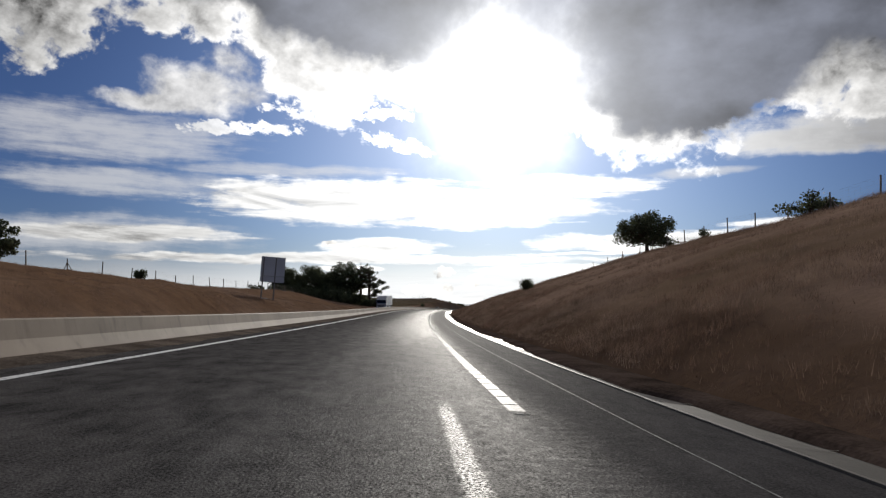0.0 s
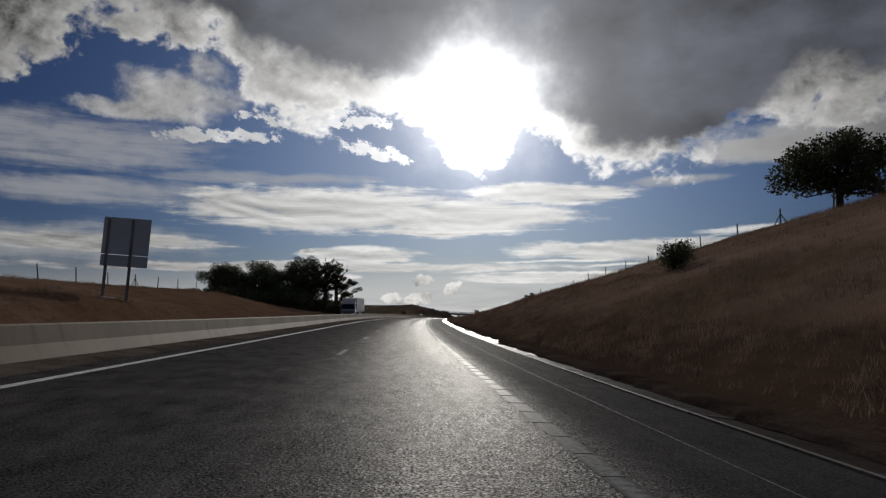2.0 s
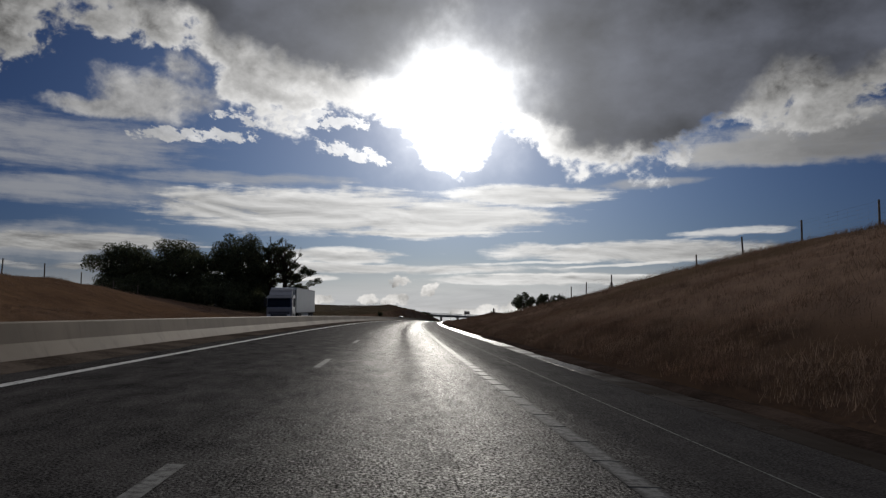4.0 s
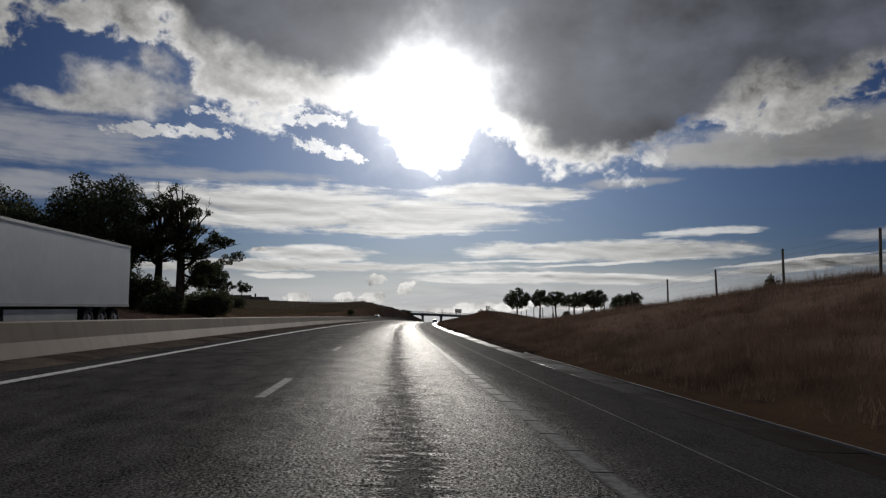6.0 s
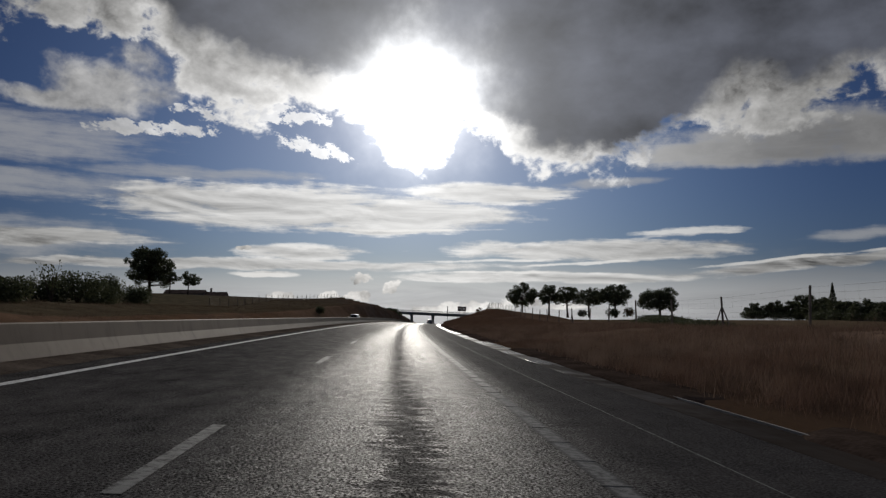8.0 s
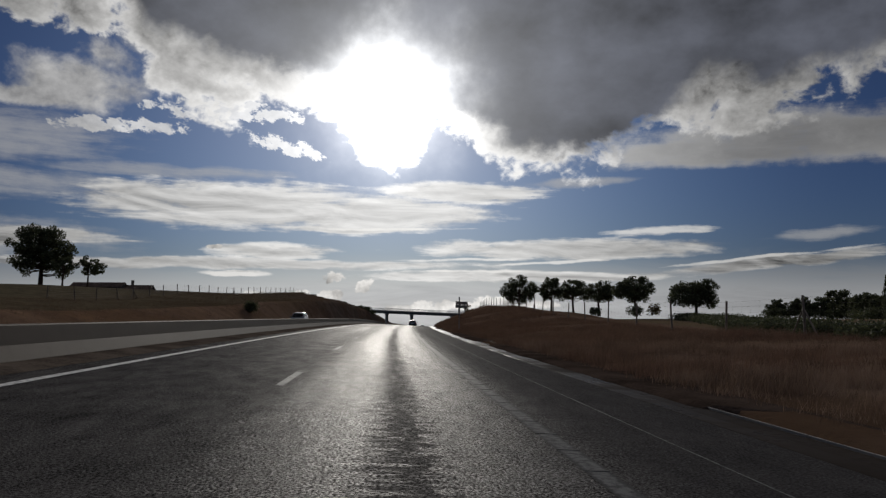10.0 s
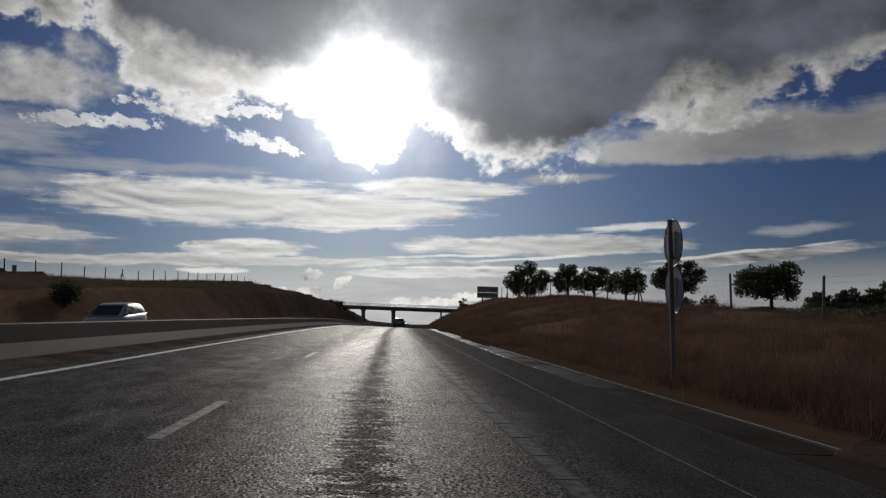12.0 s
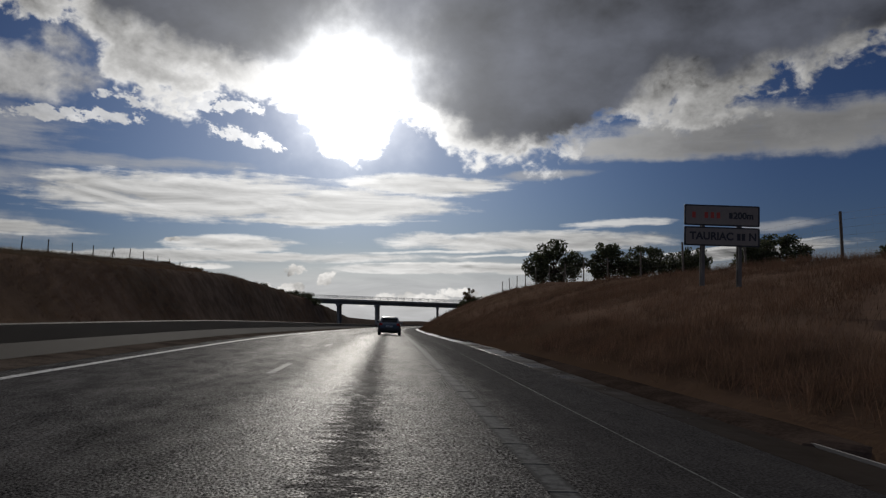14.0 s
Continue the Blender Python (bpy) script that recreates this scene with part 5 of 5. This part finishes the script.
# wood beyond the field
for i, (x, y, h, w) in enumerate(((253, 619, 8.6, 10), (258, 609, 9.4, 12), (262, 599, 8.8, 12), (263, 588, 13.2, 15), (260, 575, 9.6, 13), (254, 562, 9.8, 13), (246, 548, 9.4, 13), (239, 534, 9.0, 12), (229, 514, 7.6, 11), (227, 500, 8.4, 12),
                                  (224, 484, 7.8, 12), (221, 468, 8.2, 12))):
    tree("dark wood's edge tree beyond the field", at_xy(x, y, -4.0), h, w, 110 + i, bole=0.0, leaf=0.42, count=4200, clumps=44, name="wood_tree")
    bush("dense dark undergrowth at the wood's edge", at_xy(x - 4, y - 3, -4.4), 15.0, 5.4, 180 + i, 2600, 0.34)


for i, (s, lat) in enumerate(((526, 86), (512, 83), (498, 80), (484, 77), (470, 74), (456, 71), (444, 68), (432, 65), (421, 62), (411, 59), (401, 56), (392, 53), (384, 51), (376, 50), (368, 50), (360, 51))):
    bush("low dark hedge bush behind the stock fence", ground_point(s, lat), 12.5, 2.1 + 0.5 * math.sin(i * 2.3), 150 + i, 3600, 0.19)


def spruce(at, height, width, seed):
    rng = np.random.default_rng(seed)
    top = tagged(new("spruce"), "slim dark conifer at the wood's edge", "tree")
    top.location = at
    bm = bmesh.new()
    tube(bm, [(0, 0, -0.5), (0, 0, height * 0.5), (0, 0, height)], [0.3, 0.2, 0.03], 7)
    part("trunk", bm, BARK, top)
    f = rng.uniform(size=2600)
    a = rng.uniform(0, math.tau, size=2600)
    tier = 0.72 + 0.28 * np.abs(np.sin(f * 34))
    r = (1 - f) * width / 2 * tier * rng.uniform(0.35, 1.0, size=2600)
    p = np.stack([r * np.cos(a), r * np.sin(a), height * (0.08 + 0.92 * f) - r * 0.25], axis=1)
    leaf_mesh("crown", p, 0.42 * rng.uniform(0.6, 1.2, size=2600), LEAF, top, rng, 0.3)
    return top


spruce(at_xy(232, 525.5, -4.0), 16.5, 8.5, 131)
tree("bare pale shrub tree at the bridge's end", ground_point(585, 17.5), 4.2, 3.4, 132, bole=0.2, leaf=0.16, count=700, clumps=20, mat=LEAF_DRY)
for i, (s, lat, w, h) in enumerate(((596, 19, 5, 2.4), (606, 18, 5, 2.6), (614, 17.5, 4.5, 2.2))):
    bush("low dark scrub at the cutting's top", ground_point(s, lat), w, h, 140 + i, 900, 0.2)


def grass_over(plots, seed, mat, label):
    """Tussocks of tall dry grass over stretches of the banks."""
    rng = np.random.default_rng(seed)
    spots = []
    for n, s0, s1, l0, l1, tall in plots:
        s = rng.uniform(s0, s1, n)
        l = rng.uniform(l0, l1, n)
        for a, b in zip(s, l):
            if l1 - l0 == 3.0:
                b = table(CREST_LAT_R, a) + b
            x, y = plan(a, b)
            patch = noise.noise((x * 0.12, y * 0.12, 2.0))
            if patch < -0.22 and rng.uniform() < 0.7:
                continue
            spots.append((x, y, land_z(a, b) - 0.03, tall * (0.75 + 0.5 * patch + rng.uniform(-0.2, 0.35))))
    spots = np.array(spots)
    k = 12
    n = len(spots) * k
    base = np.repeat(spots[:, :3], k, axis=0) + np.concatenate([rng.normal(scale=0.15, size=(n, 2)), np.zeros((n, 1))], axis=1)
    tall = np.repeat(spots[:, 3], k) * rng.uniform(0.55, 1.25, n)
    a = rng.uniform(0, math.tau, n)
    side = np.stack([np.cos(a), np.sin(a), np.zeros(n)], axis=1) * (0.0026 + 0.0055 * rng.uniform(size=n))[:, None]
    lean = rng.normal(scale=0.34, size=(n, 2)) + np.array([0.10, 0.0])
    tip = base + np.concatenate([lean * tall[:, None], tall[:, None]], axis=1)
    v = np.stack([base - side, base + side, tip], axis=1).reshape(-1, 3)
    me = bpy.data.meshes.new("dry_grass")
    me.vertices.add(3 * n)
    me.vertices.foreach_set("co", v.astype(np.float32).ravel())
    me.loops.add(3 * n)
    me.loops.foreach_set("vertex_index", np.arange(3 * n, dtype=np.int32))
    me.polygons.add(n)
    me.polygons.foreach_set("loop_start", np.arange(0, 3 * n, 3, dtype=np.int32))
    me.update(calc_edges=True)
    me.materials.append(mat)
    return tagged(new("dry_grass", me), label, "grass", kind="stuff")


# number of tussocks, along the road from and to, across it from and to (3 m: astride the bank's edge), height
grass_over(((17000, 4, 200, 5.7, 14, 0.30), (11000, 4, 190, 14, 34, 0.34), (4200, 4, 205, -1.5, 1.5, 0.42), (21000, 186, 330, 5.7, 21, 0.40), (24000, 300, 470, 5.7, 21, 0.46), (4500, 200, 470, 19.5, 23, 0.36), (2500, 470, 600, 6, 20, 0.6),
            (700, 186, 264, -1.5, 1.5, 0.85), (900, 190, 430, 8, 18, 0.75), (9000, 4, 150, 5.6, 8.0, 0.22), (17000, 150, 430, 5.9, 8.6, 0.36)), 5, GRASS, "tall dry brown grass over the road banks")
grass_over(((6000, 40, 230, -24, -19.8, 0.24), (7000, 40, 230, -38, -24, 0.28), (3500, 230, 480, -24, -19.8, 0.34)), 6, GRASS, "short dry brown grass on the far verge")
grass_over(((7000, 235, 400, -39, -24, 0.30), (11000, 380, 600, -39, -24, 0.42), (9000, 440, 600, -24, -19.8, 0.36)), 7, MEADOW, "dull green and straw-coloured meadow grass")

# ---- vehicles and farm buildings ----
def paint_metal(name, colour, rough=0.28):
    m, N, p = material(name, rough, 0.35, 0.5)
    at = N.tree.nodes.new("ShaderNodeTexCoord").outputs["Object"]
    dust = N.noise(at, 2.2, 5, 0.65)
    N.put(p.inputs["Base Color"], N.mix(N.range(dust, 0.5, 0.8, 0.0, 0.35), colour, (0.10, 0.09, 0.075)))
    N.put(p.inputs["Roughness"], N.range(dust, 0.4, 0.8, rough, rough + 0.25))
    p.inputs["Coat Weight"].default_value = 0.5
    p.inputs["Coat Roughness"].default_value = 0.12
    return m


CAR_DARK = paint_metal("dark_car_paint", (0.062, 0.078, 0.094))
CAR_GREY = paint_metal("silver_car_paint", (0.30, 0.30, 0.31))
CAR_DUSTY = paint_metal("dusty_silver_car_paint", (0.15, 0.15, 0.155), 0.4)
CAR_WHITE = paint_metal("white_lorry_paint", (0.21, 0.205, 0.21), 0.4)
TRAILER = plain("trailer_panel", (0.50, 0.51, 0.51), 0.38, 0.15, 0.06, 1.2, 0.02)
GLASS = plain("tinted_glass", (0.012, 0.014, 0.016), 0.06, 0, 0.02, 1.0, 0.0, 0.6)
RUBBER = plain("tyre_rubber", (0.018, 0.018, 0.018), 0.85, 0, 0.1, 20.0, 0.2, 0.2)
ALLOY = plain("wheel_alloy", (0.45, 0.45, 0.46), 0.3, 0.9, 0.05, 10.0, 0.0)
LAMP_RED = plain("tail_lamp_lens", (0.28, 0.012, 0.010), 0.15, 0, 0.05, 8.0, 0.0)
LAMP_CLEAR = plain("head_lamp_lens", (0.55, 0.56, 0.58), 0.1, 0, 0.05, 8.0, 0.0)
PLASTIC = plain("black_plastic", (0.02, 0.02, 0.021), 0.6, 0, 0.1, 12.0, 0.1)
PLATE = plain("plate_white", (0.6, 0.6, 0.58), 0.4, 0, 0.04, 8.0, 0.0)


def wheel(parent, x, y, r, w):
    bm = bmesh.new()
    prof = [(-w / 2, r * 0.66), (-w / 2, r * 0.90), (-w / 2 + 0.03, r), (w / 2 - 0.03, r), (w / 2, r * 0.90), (w / 2, r * 0.66)]
    loft(bm, [[(px, pr * math.cos(a), pr * math.sin(a)) for px, pr in prof] for a in [i * math.tau / 24 for i in range(25)]], False)
    hub = part("wheel", bm, RUBBER, parent, "black rubber tyre")
    hub.location = (x, y, r)
    bm = bmesh.new()
    side = 1 if x > 0 else -1
    bmesh.ops.create_cone(bm, cap_ends=True, segments=20, radius1=r * 0.64, radius2=r * 0.60, depth=w * 0.72, matrix=Matrix.Rotation(radians(90 * side), 4, "Y"))
    for i in range(5):
        a = i * math.tau / 5
        tube(bm, [Vector((side * w * 0.40, 0, 0)), Vector((side * w * 0.38, r * 0.58 * math.cos(a), r * 0.58 * math.sin(a)))], [0.05, 0.035], 5)
    part("rim", bm, ALLOY, hub, "alloy wheel rim")


def hatchback(label, place, paint):
    """A five-door hatchback, nose towards +y, 4.15 m long."""
    top = tagged(new("car"), label, "car")
    top.matrix_world = place
    # y, half width, underside, waist, deck height
    body = [(-2.05, 0.70, 0.42, 0.74, 0.90), (-2.00, 0.80, 0.30, 0.78, 0.98), (-1.75, 0.87, 0.22, 0.80, 1.00), (-1.2, 0.89, 0.19, 0.80, 0.99), (-0.4, 0.89, 0.18, 0.78, 0.97), (0.6, 0.89, 0.18, 0.77, 0.95), (1.2, 0.88, 0.19, 0.74, 0.90),
            (1.7, 0.83, 0.22, 0.66, 0.78), (1.98, 0.72, 0.28, 0.56, 0.64), (2.10, 0.58, 0.34, 0.50, 0.56)]
    rings = []
    for y, w, lo, waist, hi in body:
        half = [(w * 0.86, lo), (w * 0.98, lo + 0.10), (w, (lo + waist) / 2), (w * 0.985, waist), (w * 0.93, hi - 0.03), (w * 0.84, hi)]
        rings.append([(x, y, z) for x, z in half] + [(-x, y, z) for x, z in half[::-1]])
    bm = bmesh.new()
    loft(bm, rings)
    shell = part("body", bm, paint, top, smooth=True)
    cabin = [(-1.98, 0.70, 0.97, 1.00), (-1.72, 0.68, 0.98, 1.30), (-1.45, 0.66, 0.98, 1.42), (-0.8, 0.65, 0.97, 1.47), (0.1, 0.64, 0.96, 1.46), (0.55, 0.64, 0.95, 1.36), (1.28, 0.66, 0.90, 0.92)]
    rings = []
    for y, w, lo, hi in cabin:
        half = [(w + 0.12, lo - 0.02), (w + 0.09, lo + (hi - lo) * 0.25), (w, hi - 0.05 * min(1, (hi - lo) * 3)), (w * 0.84, hi), (w * 0.4, hi + 0.012)]
        rings.append([(x, y, z) for x, z in half] + [(-x, y, z) for x, z in half[::-1]])
    bm = bmesh.new()
    loft(bm, rings)
    part("roof", bm, paint, top, smooth=True)
    bm = bmesh.new()
    bm.faces.new([bm.verts.new(p) for p in ((-0.60, -2.005, 1.03), (0.60, -2.005, 1.03), (0.56, -1.765, 1.315), (-0.56, -1.765, 1.315))])
    bmesh.ops.solidify(bm, geom=bm.faces[:], thickness=0.006)
    part("rear_window", bm, GLASS, top, "dark tinted rear window")
    bm = bmesh.new()
    bm.faces.new([bm.verts.new(p) for p in ((0.60, 1.29, 0.945), (-0.60, 1.29, 0.945), (-0.56, 0.585, 1.375), (0.56, 0.585, 1.375))])
    bmesh.ops.solidify(bm, geom=bm.faces[:], thickness=0.006)
    part("windscreen", bm, GLASS, top)
    for side in (-1, 1):
        for pts in (((-1.62, 1.02), (-0.62, 1.01), (-0.62, 1.37), (-1.40, 1.345)), ((-0.55, 1.01), (1.00, 0.985), (0.52, 1.30), (0.08, 1.375), (-0.55, 1.37))):
            bm = bmesh.new()
            bm.faces.new([bm.verts.new((side * (0.792 - (z - 0.97) * 0.36), y, z)) for y, z in pts])
            bmesh.ops.solidify(bm, geom=bm.faces[:], thickness=0.006)
            part("side_window", bm, GLASS, top)
        bm = bmesh.new()
        box(bm, side * 0.68 - 0.13, side * 0.68 + 0.13, -2.07, -1.93, 0.76, 0.95, 0.03)
        part("tail_light", bm, LAMP_RED, top, "red tail light")
        bm = bmesh.new()
        box(bm, side * 0.60 - 0.14, side * 0.60 + 0.14, 1.88, 2.05, 0.54, 0.66, 0.03)
        part("headlight", bm, LAMP_CLEAR, top, "clear headlight")
        bm = bmesh.new()
        box(bm, side * 0.96 - 0.09, side * 0.96 + 0.09, 0.70, 0.82, 0.97, 1.10, 0.03)
        part("mirror", bm, paint, top)
        for y in (-1.28, 1.30):
            wheel(top, side * 0.80, y, 0.315, 0.20)
    bm = bmesh.new()
    box(bm, -0.72, 0.72, -2.12, -1.98, 0.34, 0.58, 0.05)
    bumper = part("bumper", bm, PLASTIC, top, "black lower bumper")
    bm = bmesh.new()
    box(bm, -0.26, 0.26, -2.108, -2.045, 0.66, 0.77, 0.008)
    plate = part("number_plate", bm, PLATE, top, "white plate with dark bars")
    for i in range(7):
        bm = bmesh.new()
        box(bm, -0.215 + i * 0.064, -0.18 + i * 0.064, -2.113, -2.1085, 0.685, 0.745)
        part("bar", bm, PLASTIC, plate)
    bm = bmesh.new()
    tube(bm, [(0, -1.45, 1.42), (0, -1.52, 1.56)], [0.02, 0.006], 6)
    part("antenna", bm, PLASTIC, top)
    bm = bmesh.new()
    box(bm, -0.56, 0.56, -1.86, -1.70, 1.335, 1.365, 0.01)
    part("spoiler", bm, paint, top)
    return top


def standing(s, lat, turn=0.0):
    z = deck_z(s, lat) if lat > -7 else road_z(s) + 0.33
    m = road_frame(s, lat, z, turn)
    grade = (road_z(s + 2) - road_z(s - 2)) / 4
    return m @ Matrix.Rotation(math.atan(grade), 4, "X") @ Matrix.Rotation(math.atan(CROSSFALL) if lat > -7 else 0.0, 4, "Y")


hatchback("dark blue-black hatchback driving ahead on damp asphalt", standing(463.0, 0.44), CAR_DARK)
hatchback("small silver hatchback far ahead on the motorway", standing(566, 0.0), CAR_GREY)
hatchback("silver hatchback on the opposite carriageway behind the barrier", standing(380.3, -12.2, 180), CAR_DUSTY)


def lorry(label, place):
    """An articulated lorry, nose towards +y."""
    top = tagged(new("lorry"), label, "lorry")
    top.matrix_world = place
    w = 1.27
    bm = bmesh.new()
    box(bm, -w, w, -13.6, 0.0, 1.05, 3.58, 0.03)
    trailer = part("trailer", bm, TRAILER, top, "plain pale grey box trailer")
    for x in (-w - 0.006, w + 0.006):
        for z in (1.09, 3.53):
            bm = bmesh.new()
            box(bm, x - 0.012, x + 0.012, -13.6, 0.0, z - 0.045, z + 0.045)
            part("rail", bm, ZINC, trailer)
    bm = bmesh.new()
    box(bm, -0.5, 0.5, -13.3, 2.2, 0.72, 1.045)
    part("chassis", bm, PLASTIC, top)
    for x in (-w + 0.05, w - 0.05):
        bm = bmesh.new()
        box(bm, x - 0.02, x + 0.02, -8.6, -3.6, 0.45, 0.95, 0.01)
        part("side_guard", bm, ZINC, top)
    # cab: rounded corners, raked screen, roof fairing behind a pale sun visor
    bm = bmesh.new()
    prof = [(0.55, 0.55), (2.50, 0.42), (2.62, 0.62), (2.62, 1.42), (2.46, 2.50), (2.30, 2.72), (0.55, 2.84)]
    loft(bm, [[(x, 0.55 + (y - 0.55) * q, z) for y, z in prof] for x, q in ((-1.24, 0.90), (-1.18, 0.965), (-1.0, 1.0), (1.0, 1.0), (1.18, 0.965), (1.24, 0.90))])
    cab = part("cab", bm, CAR_WHITE, top, "white lorry cab")
    bm = bmesh.new()
    loft(bm, [[(x, y, z) for y, z in ((0.58, 2.835), (2.0, 2.75), (1.75, 3.06), (1.2, 3.34), (0.62, 3.48))] for x in (-1.10, -0.95, 0.95, 1.10)])
    part("wind_deflector", bm, CAR_WHITE, cab, "white roof fairing")
    for side in (-1, 1):
        bm = bmesh.new()
        box(bm, side * 1.20 - 0.03, side * 1.20 + 0.03, 0.14, 0.56, 0.75, 3.30, 0.015)
        part("side_fairing", bm, PLASTIC, cab)
        bm = bmesh.new()
        loft(bm, [[(side * q, 1.75 + r * math.cos(a), 0.50 + r * math.sin(a)) for r in (0.56, 0.66)] + [(side * q, 1.75 + 0.66 * math.cos(a), 0.50 + 0.66 * math.sin(a))] for q, a in [(1.255, i * math.pi / 10) for i in range(11)]], False)
        part("wheel_arch", bm, CAR_WHITE, cab)
        bm = bmesh.new()
        box(bm, side * 1.222 - 0.006, side * 1.222 + 0.006, 1.02, 1.05, 0.9, 2.5, 0.003)
        part("door_seam", bm, PLASTIC, cab)
    bm = bmesh.new()
    bm.faces.new([bm.verts.new(p) for p in ((-1.14, 2.630, 1.62), (1.14, 2.630, 1.62), (1.10, 2.515, 2.42), (-1.10, 2.515, 2.42))])
    bmesh.ops.solidify(bm, geom=bm.faces[:], thickness=0.008)
    part("windscreen", bm, GLASS, cab)
    bm = bmesh.new()
    box(bm, -0.98, 0.98, 2.623, 2.65, 0.52, 1.18, 0.01)
    grille = part("grille", bm, PLASTIC, cab, "black front grille")
    for k in range(5):
        bm = bmesh.new()
        box(bm, -0.94, 0.94, 2.651, 2.668, 0.60 + 0.125 * k, 0.63 + 0.125 * k, 0.004)
        part("grille_bar", bm, CAR_WHITE, grille)
    bm = bmesh.new()
    loft(bm, [[(x, y, z) for y, z in ((2.40, 2.66), (2.80, 2.46), (2.82, 2.50), (2.42, 2.72))] for x in (-1.18, 1.18)])
    part("sun_visor", bm, CAR_WHITE, cab, "pale sun visor")
    bm = bmesh.new()
    box(bm, -1.22, 1.22, 2.56, 2.70, 0.32, 0.50, 0.04)
    part("bumper", bm, CAR_WHITE, cab)
    for side in (-1, 1):
        bm = bmesh.new()
        box(bm, side * 1.228 - 0.006, side * 1.228 + 0.006, 1.45, 2.35, 1.55, 2.35, 0.004)
        part("side_window", bm, GLASS, cab)
        bm = bmesh.new()
        box(bm, side * 1.42 - 0.08, side * 1.42 + 0.08, 2.30, 2.42, 1.65, 2.45, 0.03)
        part("mirror", bm, PLASTIC, cab)
        bm = bmesh.new()
        box(bm, side * 0.95 - 0.17, side * 0.95 + 0.17, 2.615, 2.665, 0.72, 0.92, 0.02)
        part("headlight", bm, LAMP_CLEAR, cab)
        for y in (1.75, -1.4, -9.6, -10.9, -12.2):
            wheel(top, side * 1.08, y, 0.50, 0.32)
    return top


lorry("white articulated lorry with a plain box trailer", standing(190.8, -12.2, 180))

STONE_WALL = plain("farm_wall", (0.16, 0.14, 0.115), 0.9, 0, 0.2, 2.0, 0.5, 0.05)
TILES = plain("roof_tiles", (0.075, 0.052, 0.040), 0.85, 0, 0.25, 4.0, 0.5, 0.05)


def farm_building(label, at, turn, length, depth, eaves, ridge, chimney=0.0):
    top = tagged(new("farm_building"), label, "building")
    top.matrix_world = Matrix.Translation(at) @ Matrix.Rotation(radians(turn), 4, "Z")
    bm = bmesh.new()
    ring = [(-depth / 2, -1.0), (depth / 2, -1.0), (depth / 2, eaves), (0, ridge - 0.08), (-depth / 2, eaves)]
    loft(bm, [[(x, y, z) for y, z in ring] for x in (-length / 2, length / 2)])
    part("wall", bm, STONE_WALL, top)
    for side in (-1, 1):
        bm = bmesh.new()
        slope = (ridge - eaves) / (depth / 2)
        y0, z0 = depth / 2 * 1.08, ridge - slope * depth / 2 * 1.08
        loft(bm, [[(x, side * y0, z0 + 0.02), (x, side * y0, z0 + 0.14), (x, 0.0, ridge + 0.12), (x, 0.0, ridge)] for x in (-length / 2 - 0.3, length / 2 + 0.3)])
        part("roof", bm, TILES, top, "weathered brown tile roof")
    for k in range(max(2, int(length / 4))):
        x = -length / 2 + length * (k + 0.5) / max(2, int(length / 4))
        bm = bmesh.new()
        box(bm, x - 0.45, x + 0.45, -depth / 2 - 0.03, -depth / 2 + 0.02, eaves * 0.30, eaves * 0.78)
        part("window", bm, GLASS, top)
    if chimney:
        bm = bmesh.new()
        box(bm, -length * 0.16 - 0.35, -length * 0.16 + 0.35, -0.35, 0.35, ridge - 0.5, ridge + chimney, 0.02)
        part("chimney", bm, STONE_WALL, top)
    return top


farm_building("long low farm building with a brown tiled roof", Vector((-39.6, 523.0, 3.2)), -4, 14.0, 7.0, 2.8, 4.1)
farm_building("low barn with a brown tiled roof", Vector((-29.2, 524.0, 3.2)), -4, 8.6, 6.5, 1.9, 3.4, 1.5)
farm_building("dark roadside barn beside a hedge", ground_point(302, -45.5), -6, 11.0, 8.0, 2.4, 3.8)
